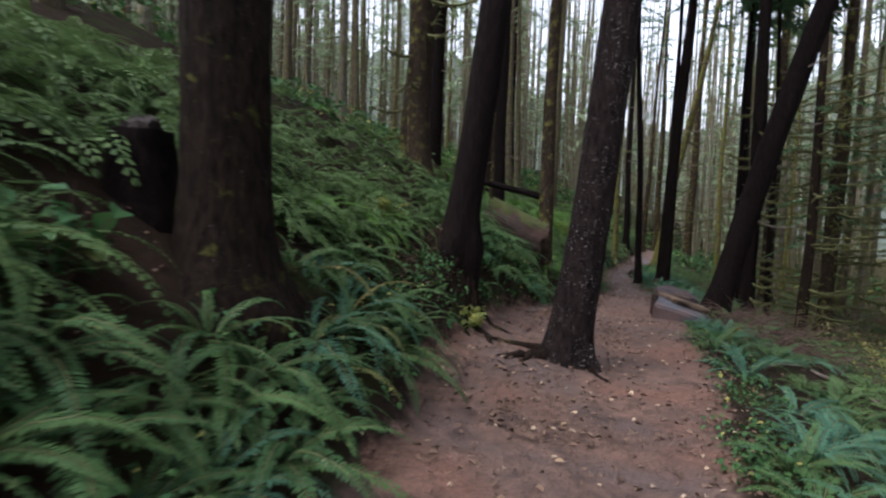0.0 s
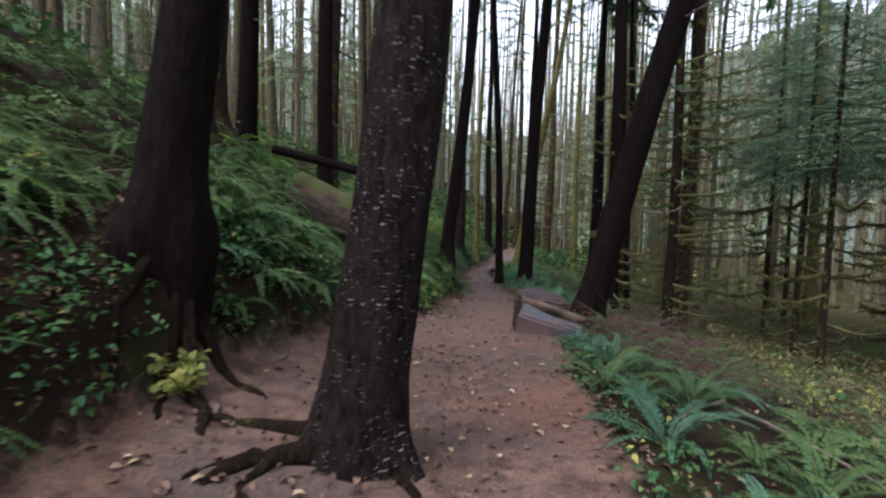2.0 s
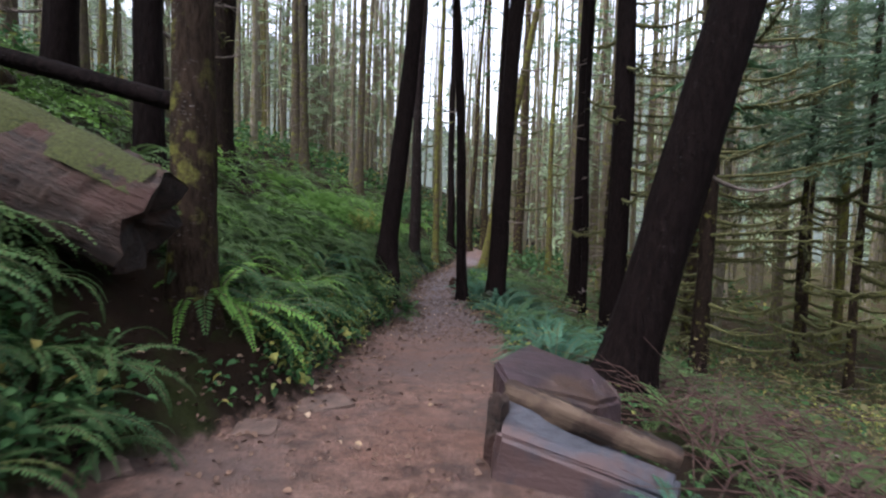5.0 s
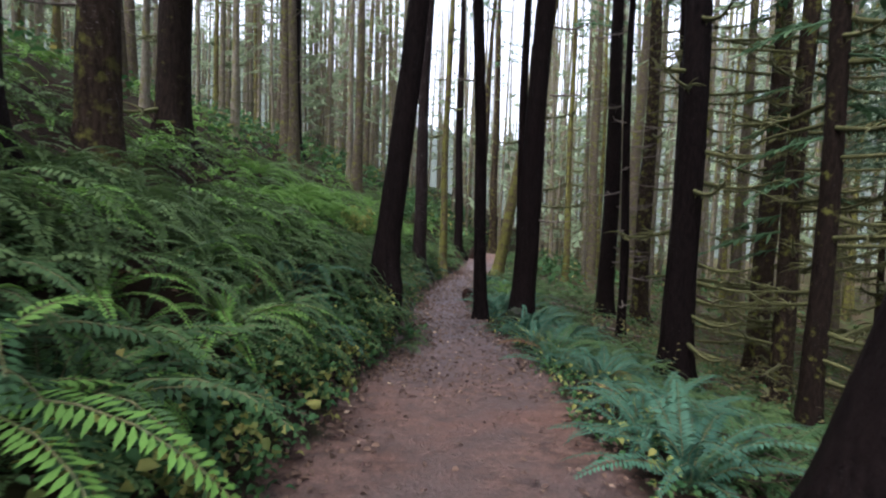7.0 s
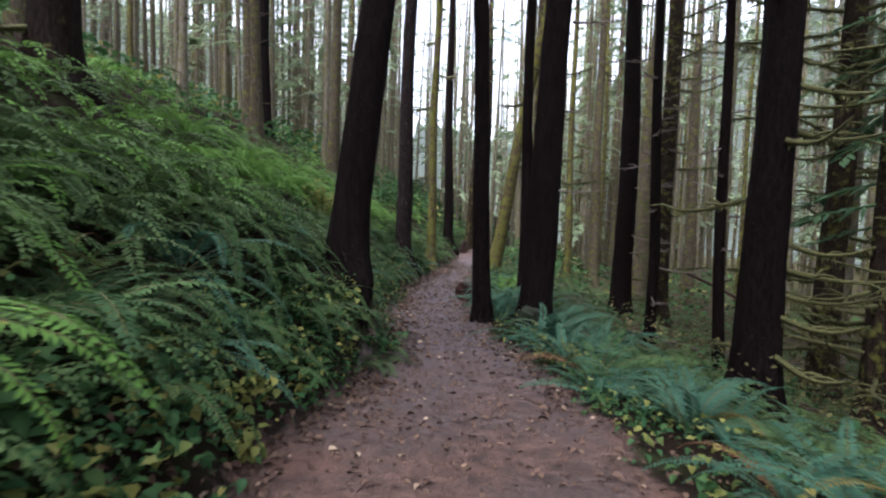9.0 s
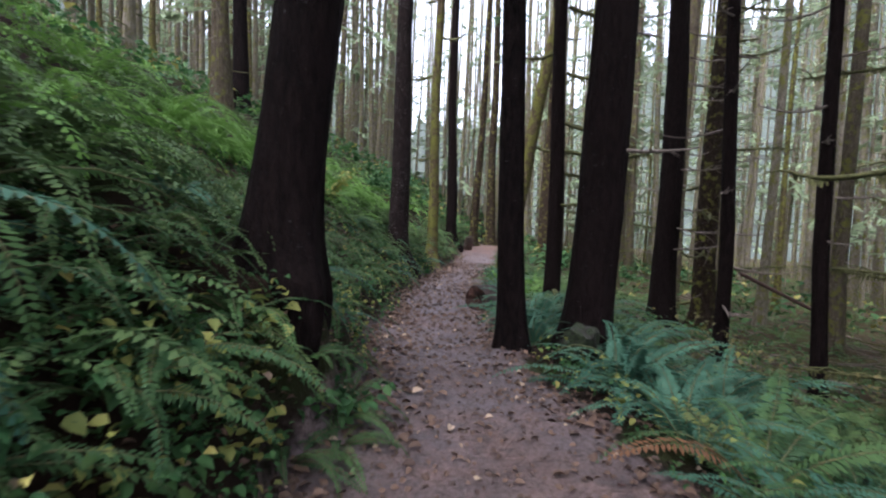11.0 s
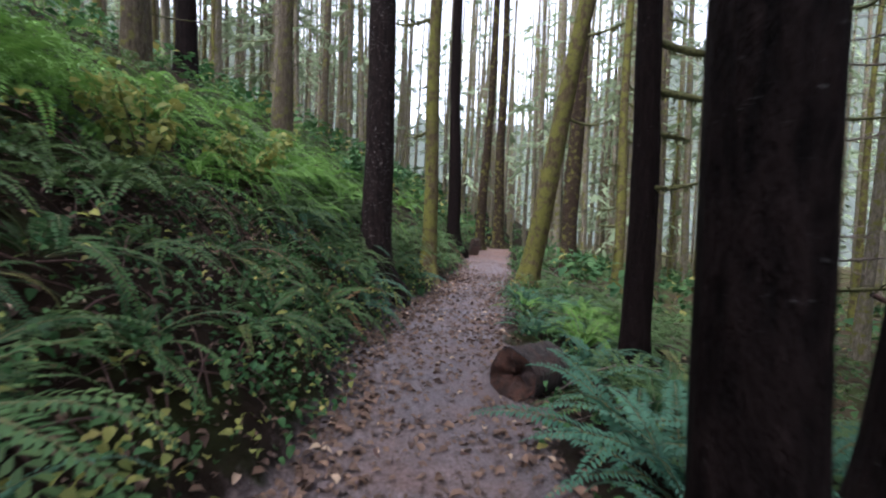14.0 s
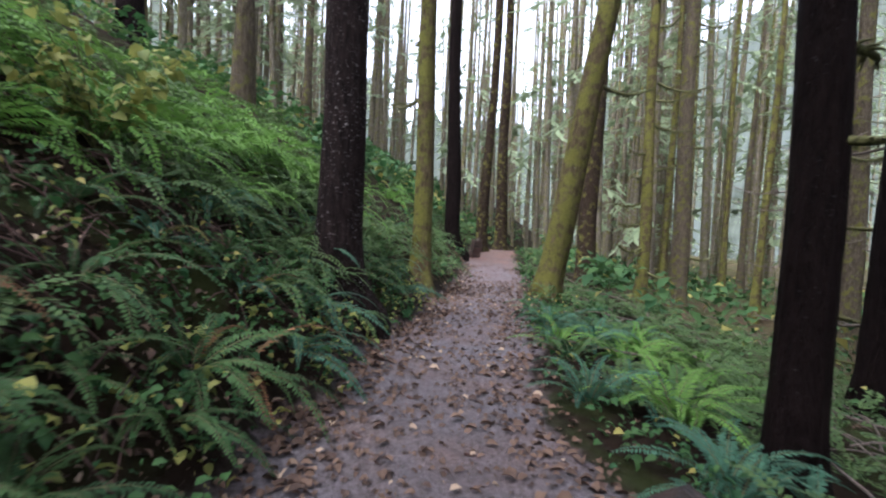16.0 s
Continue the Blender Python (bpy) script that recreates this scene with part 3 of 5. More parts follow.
big_tree("tree", "grey conifer trunk with bare branches downhill", 19.3, 31.07, 0.28, (0.010, -0.012), bark=BARK_MID, seed=24, branches=snags(1, 9, 14, 0.5, 1.4, 81))
big_tree("tree", "brown trunk with stub branches downhill", 20.6, 36.1, 0.27, (-0.006, 0.004), bark=BARK_MID, seed=25, flare=0.3, twig=TWIG_MOSS, branches=snags(1.2, 11, 18, 0.4, 1.2, 82), crown=1)
big_tree("tree", "grey mottled conifer far downhill", 23.3, 32.5, 0.26, (-0.01, 0.01), bark=BARK_MID, seed=32, twig=TWIG_DEAD, branches=snags(1.2, 11, 18, 0.6, 1.6, 92), crown=2)
big_tree("tree", "dark trunk on the upper bank", -0.52, 18.97, 0.26, (0.031, 0.013), seed=33, branches=snags(1.5, 9, 8, 0.5, 1.4, 93), crown=0)
big_tree("tree", "dark upright trunk above the fallen pole", 1.6, 15.6, 0.17, (0.004, 0.0), seed=34, branches=snags(2, 9, 7, 0.5, 1.2, 94), crown=1)
big_tree("tree", "thick dark trunk high on the bank", -0.98, 15.81, 0.4, (0.037, 0.013), bark=BARK_MOSSY, seed=35, twig=TWIG_MOSS, branches=snags(1.0, 8, 10, 0.6, 1.6, 95), crown=2)
big_tree("tree", "brown trunk among bank ferns", 1.78, 17.97, 0.22, (0.002, 0.0), bark=BARK_MOSSY, seed=36, branches=snags(2, 9, 7, 0.5, 1.2, 96), crown=0)
big_tree("tree", "mossy conifer with many bare moss-hung branches", 15.53, 20.81, 0.25, (0.002, -0.005), bark=BARK_MOSSY, seed=26, twig=TWIG_MOSS, branches=snags(0.7, 9, 40, 1.2, 3.0, 83), crown=2)
big_tree("tree", "slim dark trunk on the downhill slope", 13.0, 22.98, 0.115, (-0.005, 0.019), seed=27, flare=0.3, branches=snags(1.2, 9, 14, 0.5, 1.4, 84))
big_tree("tree", "conifer with mossy bare branches and green sprays", 14.11, 19.04, 0.2, (-0.003, -0.017), bark=BARK_MOSSY, seed=28, twig=TWIG_MOSS, branches=snags(0.9, 8, 30, 1.0, 2.8, 85), sprays=snags(3.5, 9, 16, 1.0, 2.0, 86), crown=1)
big_tree("tree", "thick dark trunk high among bank ferns", 1.8, 22.33, 0.30, (0.029, 0.005), bark=BARK_SHAGGY, seed=29, twig=TWIG_MOSS, branches=snags(0.6, 7, 9, 0.7, 1.9, 87), crown=2)
big_tree("tree", "dark trunk on the upper bank", 4.55, 37.39, 0.28, (-0.009, 0.0), seed=30, branches=snags(2, 9, 8, 0.5, 1.4, 88))
big_tree("tree", "slim dark trunk behind the mossy conifer", 13.79, 21.78, 0.11, (-0.019, 0.026), seed=31, flare=0.3, branches=snags(1.2, 9, 12, 0.5, 1.3, 89), crown=1)
big_tree("tree", "mossy conifer with long bare side branches downhill", 11.5, 16.4, 0.15, (0.004, 0.004), bark=BARK_SHAGGY, seed=37, twig=TWIG_MOSS, branches=snags(0.9, 8, 26, 1.2, 2.8, 97, -20, 110), sprays=snags(4.0, 8, 8, 0.9, 1.6, 98), crown=1)
LOW_CROWNS = [crown_geo(5.9, 14, 3.4, 125, 170 + i, SPRAYS_FINE).mesh("crown", NEEDLES_MID) for i in range(2)]
for i, (x, y) in enumerate(((18.4, 19.6), (20.5, 16.4), (24.0, 18.5), (17.0, 13.2), (22.5, 22.5), (15.9, 15.2), (17.2, 17.2))):
    z = ground_at(x, y)
    root = thing("hemlock", pose(x, y, z - 0.05, 0, 0, 50 * i), "dark green young hemlock with drooping needle boughs", "tree", GROUP_NEAR)
    piece("trunk", Geo().add(*trunk_geo(0.10, 16, 12, 90 + i, 0.3)).mesh("trunk", BARK_MOSSY, True), root)
    piece("crown", LOW_CROWNS[i % 2], root)
    for h, bearing, L in snags(0.6, 3.9, 13, 0.8, 2.2, 190 + i):
        piece("branch", BRANCHES[TWIG_MOSS.name][1], root, pose(0, 0, h * 1.3, 0, 4, bearing) @ Matrix.Scale(L, 4))
NEAR_TREES = [(o.location.x, o.location.y) for o in scene.objects if o.get("group") == GROUP_NEAR]

# background conifers: six models, then copies
BACK_GROUP = "slender conifers of the wood"


def background_model(i, r, height, h0, bark, twig, x, y, green):
    root = thing("conifer", pose(x, y, ground_at(x, y) - 0.05), "slender forest conifer with bare lower branches", "tree", BACK_GROUP)
    rng = np.random.RandomState(200 + i)
    h = np.linspace(-0.4, height, 12)
    pts = np.stack([0.05 * np.sin(h * 0.4 + i), 0.05 * np.cos(h * 0.3 + i), h], 1)
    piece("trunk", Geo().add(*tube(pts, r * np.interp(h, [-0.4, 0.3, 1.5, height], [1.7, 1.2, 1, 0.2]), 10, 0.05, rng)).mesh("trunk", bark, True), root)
    g = Geo()
    for _ in range(34):
        z, L, a = rng.uniform(0.8, h0 + 6), rng.uniform(0.3, 1.7), rng.uniform(0, 6.28)
        k = np.linspace(0, 1, 4)
        g.add(*tube(np.stack([k * L * math.cos(a), k * L * math.sin(a), z + L * (rng.uniform(-0.25, 0.1) * k + 0.15 * k ** 2)], 1), 0.017 * (1.1 - k) + 0.004, 3))
    tagged(piece("dead_twigwork", g.mesh("dead_twigwork", twig), root), kind="stuff")
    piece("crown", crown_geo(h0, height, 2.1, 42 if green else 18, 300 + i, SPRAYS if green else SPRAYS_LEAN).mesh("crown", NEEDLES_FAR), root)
    return root


def scatter(n, s0, s1, u0, u1, gap, rng, taken):
    out, tries = [], 0
    while len(out) < n and tries < n * 60:
        tries += 1
        s, u = rng.uniform(s0, s1), rng.uniform(u0, u1)
        if -3.5 + min(uphill_edge(s), 0) < u < downhill_edge(s) + (3.5 if s > 30 or s < 3 else 8.0):
            continue
        x, y = place(s, u)
        if all((x - a) ** 2 + (y - b) ** 2 > gap * gap for a, b in taken):
            taken.append((x, y))
            out.append((x, y))
    return out


rng = np.random.RandomState(5)
taken = list(NEAR_TREES) + [place(s_, u_) for s_, u_ in ((4, 4), (8, 5), (12, 6), (16, 4.5))]
# third batch: unseen trees behind the start, added to shade the near bank
spots = scatter(150, 6, 62, 4.5, 42, 1.7, rng, taken) + scatter(125, 4, 66, -38, -4.4, 1.7, rng, taken) + scatter(30, -16, 2.5, -18, 14, 2.2, rng, taken)
models = []
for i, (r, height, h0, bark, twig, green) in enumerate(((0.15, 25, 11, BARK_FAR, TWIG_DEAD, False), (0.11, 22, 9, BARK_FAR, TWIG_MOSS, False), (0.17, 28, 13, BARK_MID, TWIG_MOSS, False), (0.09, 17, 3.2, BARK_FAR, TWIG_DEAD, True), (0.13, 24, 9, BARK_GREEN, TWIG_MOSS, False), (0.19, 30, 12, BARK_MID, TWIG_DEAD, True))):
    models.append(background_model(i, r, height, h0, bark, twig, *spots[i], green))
for j, (x, y) in enumerate(spots[6:]):
    s_, u_ = along(x, y)
    pick = rng.choice(6, p=[0.27, 0.27, 0.10, 0.14, 0.14, 0.08] if u_ > 0 else [0.04, 0.06, 0.32, 0.24, 0.24, 0.10])
    k = rng.uniform(0.8, 1.2)
    copy_thing(models[pick], pose(x, y, ground_at(x, y) - 0.05, rng.uniform(-1.5, 1.5), rng.uniform(-1.5, 1.5), rng.uniform(0, 360)) @ Matrix.Scale(k, 4))

# far wood: a mass of stems and foliage, haze painted in as paler colour
def loose_bough(seed, leaves=20):
    r_ = np.random.RandomState(seed)
    g = Geo()
    for _ in range(leaves):
        t, a, l, w = r_.uniform(0.05, 0.9), r_.uniform(-1.3, 1.3), r_.uniform(0.13, 0.32), r_.uniform(0.016, 0.042)
        base, d = np.array([t, 0, -0.3 * t * t]), np.array([math.cos(a), math.sin(a), r_.uniform(-0.7, 0.0)])
        n = np.array([-math.sin(a), math.cos(a), 0.2]) * w
        g.add([base, base + d * l * 0.5 + n, base + d * l, base + d * l * 0.5 - n], [(0, 1, 2, 3)])
    return g.arrays()


def far_wood(count, seed):
    r_ = np.random.RandomState(seed)
    k = np.linspace(0, 1, 4)
    stem = tube(np.stack([0 * k, 0 * k, -1 + 27 * k], 1), 0.16 * (1.1 - 0.85 * k), 5)
    boughs = [loose_bough(i) for i in range(3)]
    stems, leaves = [], [[], [], []]
    for i in range(count):
        a = r_.uniform(-1.75, 1.75) if i % 8 else r_.uniform(0, 6.283)
        d = 34 + 70 * r_.uniform() ** 0.8
        if i % 11 == 1:
            a, d = r_.uniform(-0.28, 0.34), 30 + 45 * r_.uniform()
        s_, u_ = 14 + d * math.cos(a), d * math.sin(a)
        if 40 < s_ < 52 and abs(u_ - 0.16 * (s_ - 35)) < 2.2:
            continue
        if u_ > 15 and i % 3 == 2:
            continue
        if -18 < u_ < 18 and s_ < 44 and s_ > 0:
            continue
        x, y = place(s_, u_)
        sc = r_.uniform(0.75, 1.15) * (1.3 if u_ > 10 else 1.0)
        m = pose(x, y, ground_at(x, y), r_.uniform(-2, 2), r_.uniform(-2, 2), r_.uniform(0, 360)) @ Matrix.Scale(sc, 4)
        stems.append(np.array(m))
        low = 2.0 if r_.uniform() < 0.5 else 6.5
        for _ in range(14 if abs(a) < 0.25 else 22):
            f = r_.uniform()
            leaves[r_.randint(3)].append(np.array(m @ pose(0, 0, low + (24 - low) * f, 0, r_.uniform(-15, 15), r_.uniform(0, 360)) @ Matrix.Scale(0.5 + 2.4 * (1 - f) ** 0.7, 4)))
    g = Geo().stamp(stem, stems)
    far = tagged(new("far_wood", g.mesh("far_wood", BARK_FAR, True)), "distant grey-green conifer wood, coloured pale for haze, behind the near trees", "wood", kind="stuff")
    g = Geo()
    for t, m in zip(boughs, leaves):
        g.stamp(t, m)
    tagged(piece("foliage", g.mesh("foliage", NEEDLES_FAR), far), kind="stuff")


far_wood(1000, 31)

# backdrop standing in for the far woods; distance haze is a painted glow
def hillside():
    n = Nodes("glowing_haze_backdrop")
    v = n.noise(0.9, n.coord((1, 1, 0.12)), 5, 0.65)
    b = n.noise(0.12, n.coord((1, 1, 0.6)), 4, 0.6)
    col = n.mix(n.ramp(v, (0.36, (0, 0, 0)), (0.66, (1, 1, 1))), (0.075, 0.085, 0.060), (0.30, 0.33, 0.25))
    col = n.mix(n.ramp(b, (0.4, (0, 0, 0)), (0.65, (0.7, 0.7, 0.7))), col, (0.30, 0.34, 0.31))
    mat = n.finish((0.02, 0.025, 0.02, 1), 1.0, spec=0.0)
    # emission gives the pale look of haze; nothing here is a lamp
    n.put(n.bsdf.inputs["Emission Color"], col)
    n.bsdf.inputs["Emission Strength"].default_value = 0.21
    a = np.radians(np.linspace(-118, 112, 460))
    k = np.linspace(0, 1, 7)
    A, K = np.meshgrid(a, k, indexing="ij")
    d = 135 + 6 * np.sin(A * 9) + 14 * K
    crest = np.interp(np.degrees(A), [-118, -60, -18, -4, 8, 20, 50, 112], [60, 58, 46, 25, 24, 44, 56, 50]) + 2.6 * wave(A * 60, A * 3, 41) + 1.8 * np.sin(A * 210) + 1.4 * np.sin(A * 331 + 1)
    X, Y = place(14 + d * np.cos(A), d * np.sin(A))
    Z = -12 + (12 + crest) * K
    idx = np.arange(A.size).reshape(A.shape)
    q = np.stack([idx[:-1, :-1], idx[:-1, 1:], idx[1:, 1:], idx[1:, :-1]], -1).reshape(-1, 4)
    tagged(new("backdrop", Geo().add(np.stack([X, Y, Z], -1), q).mesh("backdrop", mat)), "glowing backdrop painted like pale hazy woods across the valley", "hillside", kind="structure")


hillside()

# ---- roots round the tree in the trail ----
def root_run(points, r0, parent, name="root", sink=0.35):
    pts = np.array(points, float)
    t = np.linspace(0, len(pts) - 1, 14)
    X = np.interp(t, range(len(pts)), pts[:, 0])
    Y = np.interp(t, range(len(pts)), pts[:, 1])
    X, Y = X + 0.03 * np.sin(t * 4), Y + 0.03 * np.cos(t * 3)
    k = np.linspace(0, 1, 14)
    r = r0 * (1.05 - 0.75 * k)
    Z = ground(X, Y) + r * (0.5 - sink) + 0.02 * np.sin(k * 9) - 0.05 * k ** 4
    base = parent.location
    verts, quads = tube(np.stack([X - base.x, Y - base.y, Z - base.z], 1), r, 9, 0.22, np.random.RandomState(3))
    return piece(name, Geo().add(verts, quads).mesh(name, BARK_SHAGGY, True), parent)


root_run([(1.6, 6.55), (1.25, 6.5), (1.0, 6.4), (0.8, 6.15)], 0.11, TREE_A, sink=0.3)
root_run([(1.15, 6.5), (1.0, 6.2), (1.02, 5.9)], 0.045, TREE_A)
root_run([(1.05, 6.45), (0.85, 6.4), (0.6, 6.1)], 0.04, TREE_A)
root_run([(1.7, 6.5), (1.95, 6.2), (2.0, 5.9)], 0.06, TREE_A)
for run, r0 in (([(0.3, 7.65), (0.5, 7.35), (0.62, 7.0), (0.72, 6.7)], 0.09), ([(0.2, 7.6), (0.12, 7.2), (0.1, 6.85)], 0.07), ([(0.35, 7.7), (0.75, 7.6), (1.0, 7.4)], 0.07), ([(0.3, 7.6), (0.38, 7.2), (0.36, 6.8)], 0.05)):
    root_run(run, r0, TREE_B, sink=0.15)
root_run([(1.6, 6.7), (1.0, 6.95), (0.5, 6.95)], 0.08, TREE_A)

# ---- fallen log, pole, stone and timber step, rotten stump ----
def fallen_log(name, label, a, b, r, bark, end, hollow=True, sides=22, seed=2, moss=True):
    rng = np.random.RandomState(seed)
    a, b = Vector(a), Vector(b)
    L = (b - a).length
    m = Matrix.Translation(a) @ (b - a).to_track_quat("X", "Z").to_matrix().to_4x4()
    root = thing(name, m, label, "log")
    x = np.linspace(0, L, 46)
    th = np.linspace(0, 2 * np.pi, sides, endpoint=False)
    Xg, T = np.meshgrid(x, th, indexing="ij")
    R = r * (1 + 0.08 * np.sin(3 * T + 1 + Xg) + 0.10 * wave(T * 3, Xg * 2.0, seed) + 0.05 * np.sin(T * 9 + 2 * np.sin(Xg * 2)) + 0.04 * rng.uniform(-1, 1, T.shape))
    Xg = Xg + np.where(Xg < 0.01, 0.10 * r * np.sin(5 * T) + 0.12 * r * rng.uniform(-1, 1, T.shape), 0)
    idx = np.arange(T.size).reshape(T.shape)
    nx = np.roll(idx, -1, 1)
    q = np.stack([idx[:-1], nx[:-1], nx[1:], idx[1:]], -1).reshape(-1, 4)
    verts = np.stack([Xg, R * np.sin(T), R * np.cos(T)], -1)
    log_body = piece("bark", Geo().add(verts, q).mesh("bark", bark, True), root)
    rings = [verts[0] * np.array([1, 0.97, 0.97])]
    for f, d in ((0.75, 0.02), (0.5, 0.05), (0.25, 0.16 if hollow else 0.04), (0.02, 0.2 if hollow else 0.04)):
        rg = verts[0] * np.array([1, f, f]) + np.array([d * r * 2.0, 0, 0])
        rings.append(rg + 0.05 * r * rng.uniform(-1, 1, rg.shape))
    E = np.array(rings)
    idx = np.arange(E.shape[0] * sides).reshape(-1, sides)
    nx = np.roll(idx, -1, 1)
    piece("cut_end", Geo().add(E, np.stack([idx[:-1], nx[:-1], nx[1:], idx[1:]], -1).reshape(-1, 4)).mesh("cut_end", end), root, label="dark rotten log end")
    if moss:
        t2 = np.linspace(-0.75, 0.75, 9) + 0.25
        Xm, Tm = np.meshgrid(np.linspace(0.06, L, 34), t2, indexing="ij")
        edge = np.clip(1.1 - abs(Tm - 0.25) / (0.52 + 0.16 * np.sin(Xm * 5) + 0.14 * np.sin(Xm * 13 + 1)), -0.9, 1)
        Rm = r * (1.01 + 0.13 * edge + 0.04 * wave(Tm * 5, Xm * 6, 9))
        idx = np.arange(Tm.size).reshape(Tm.shape)
        q = np.stack([idx[:-1, :-1], idx[:-1, 1:], idx[1:, 1:], idx[1:, :-1]], -1).reshape(-1, 4)
        piece("moss_cover", Geo().add(np.stack([Xm, Rm * np.sin(Tm), Rm * np.cos(Tm)], -1), q).mesh("moss_cover", MOSS, True), log_body, label="bright green moss along the top")
    return root


fallen_log("fallen_log", "rotting moss-topped fallen log lying down the bank", (2.30, 12.17, 0.74), (1.0, 12.442, 1.357), 0.39, LOG_BARK, LOG_END)
fallen_log("fallen_pole", "thin dark fallen trunk lying on the bank ferns", (2.45, 13.45, 1.82), (0.6, 13.87, 2.26), 0.085, BARK_DARK, LOG_END, False, 10, 4, False)
fallen_log("fallen_branch", "thin brown fallen stem leaning on the slope", (17.35, 26.5, -1.2), (19.8, 25.7, -2.35), 0.05, TWIG_BROWN, LOG_END, False, 8, 6, False)


def rock(name, m, size, material, seed, label, category="rock", cuts=3, rough=0.12, group=""):
    rng = np.random.RandomState(seed)
    bm = bmesh.new()
    bmesh.ops.create_cube(bm, size=1.0)
    bmesh.ops.subdivide_edges(bm, edges=bm.edges[:], cuts=cuts, use_grid_fill=True)
    for v in bm.verts:
        c = v.co.normalized() * 0.62
        v.co = v.co.lerp(c, 0.28) + Vector(rng.uniform(-1, 1, 3)) * rough * 0.35
        v.co += 0.1 * Vector((noise.noise(v.co * 2 + Vector((seed, 0, 0))), noise.noise(v.co * 2 + Vector((0, seed, 0))), noise.noise(v.co * 2 + Vector((0, 0, seed)))))
        v.co = Vector((v.co.x * size[0], v.co.y * size[1], v.co.z * size[2]))
    ob = part(name, bm, material, None, label, m)
    return tagged(ob, label, category, group)


def block(name, corners, depth, material, label, category, seed=1, group=""):
    """A stone block: its top's corners in order, and how deep it reaches, with broken edges."""
    rng = np.random.RandomState(seed)
    bm = bmesh.new()
    c = Vector(corners[0]) * 0
    for p in corners:
        c += Vector(p) / len(corners)
    top = [bm.verts.new(Vector(p) - c) for p in corners]
    bot = [bm.verts.new(Vector(p) - c + Vector((rng.uniform(-0.04, 0.04), rng.uniform(-0.04, 0.04), -depth))) for p in corners]
    bm.faces.new(top)
    bm.faces.new(bot[::-1])
    for i in range(len(top)):
        j = (i + 1) % len(top)
        bm.faces.new((top[j], top[i], bot[i], bot[j]))
    bmesh.ops.bevel(bm, geom=bm.edges[:], offset=0.03, segments=2, affect="EDGES")
    bmesh.ops.triangulate(bm, faces=bm.faces[:])
    bmesh.ops.subdivide_edges(bm, edges=bm.edges[:], cuts=2)
    for v in bm.verts:
        v.co += 0.03 * Vector((noise.noise(v.co * 6), noise.noise(v.co * 6 + Vector((9, 0, 0))), noise.noise(v.co * 6 + Vector((0, 9, 0)))))
    bmesh.ops.recalc_face_normals(bm, faces=bm.faces[:])
    return tagged(part(name, bm, material, None, label, Matrix.Translation(c)), label, category, group)


z = ground_at(8.85, 23.75)
fallen_log("rotten_stub", "dark rotten log stub with a red-brown broken end", (8.62, 23.58, z + 0.18), (9.12, 23.92, z + 0.13), 0.20, LOG_END, ROTTEN_CORE, True, 18, 14, False)
x, y = -2.3, 3.95
root = thing("broken_snag", pose(x, y, ground_at(x, y) - 0.1), "dark rotten snag standing among the bank ferns", "snag")
piece("trunk", Geo().add(*trunk_geo(0.18, 0.6, 26, 55, 0.7, (0.05, -0.04), fine=0.5)).mesh("trunk", BARK_DARK, True), root)
rock("splintered_top", pose(0.03, -0.02, 0.52, 10, 6, 0), (0.2, 0.2, 0.34), LOG_END, 57, "", "", 5, 0.2).parent = root
rock("mossy_rock", pose(8.62, 20.72, ground_at(8.62, 20.72) + 0.12, 8, 0, 30), (0.34, 0.28, 0.52), MOSSY_STONE, 58, "dark moss-covered stone against the leaning trunk", "rock", 5, 0.08)
tagged(rock("tree_stump", pose(14.85, 39.6, ground_at(14.85, 39.6) + 0.22, 4, 6, 0), (0.32, 0.32, 0.85), LOG_BARK, 77, ""), "short broken stump at the far bend", "stump")
block("boulder", [(4.60, 11.22, -0.08), (4.60, 10.95, -0.16), (5.15, 10.74, -0.29), (5.42, 10.84, -0.27), (5.44, 11.26, -0.20), (5.05, 11.60, -0.08)], 0.75, BOULDER, "purple-brown flat-topped boulder beside the trail", "boulder", 3)
block("stone_slab", [(4.52, 10.86, -0.20), (4.44, 10.74, -0.40), (5.20, 10.10, -0.60), (5.33, 10.22, -0.50)], 0.55, SLAB, "blue-grey slate slab under a weathered timber", "stone", 5)


def timber(a, b, w, h, label):
    a, b = Vector(a), Vector(b)
    L = (b - a).length
    m = Matrix.Translation(a) @ (b - a).to_track_quat("X", "Z").to_matrix().to_4x4()
    x = np.linspace(0, L, 26)
    prof = np.array([(-0.5, -0.5), (-0.2, -0.52), (0.15, -0.46), (0.5, -0.5), (0.52, -0.1), (0.44, 0.1), (0.5, 0.45), (0.2, 0.5), (0.05, 0.38), (-0.15, 0.52), (-0.5, 0.46), (-0.42, 0.05)])
    rng = np.random.RandomState(4)
    V = np.array([[(xx, p[0] * w * (1 + 0.1 * math.sin(xx * 4 + i)), p[1] * h * (1 - 0.25 * xx / L) + 0.012 * math.sin(xx * 9 + i * 2) + 0.008 * rng.uniform(-1, 1)) for i, p in enumerate(prof)] for xx in x])
    V[0, :, 0] += rng.uniform(-0.03, 0.02, len(prof))
    V = np.concatenate([V[:1] * np.array([1, 0.05, 0.05]) + np.array([0.02, 0, 0]), V, V[-1:] * np.array([1, 0.05, 0.05])])
    n = len(prof)
    idx = np.arange(V.shape[0] * n).reshape(-1, n)
    nx = np.roll(idx, -1, 1)
    q = np.stack([idx[:-1], idx[1:], nx[1:], nx[:-1]], -1).reshape(-1, 4)
    return tagged(piece("timber", Geo().add(V, q).mesh("timber", TIMBER), None, m), label, "timber")


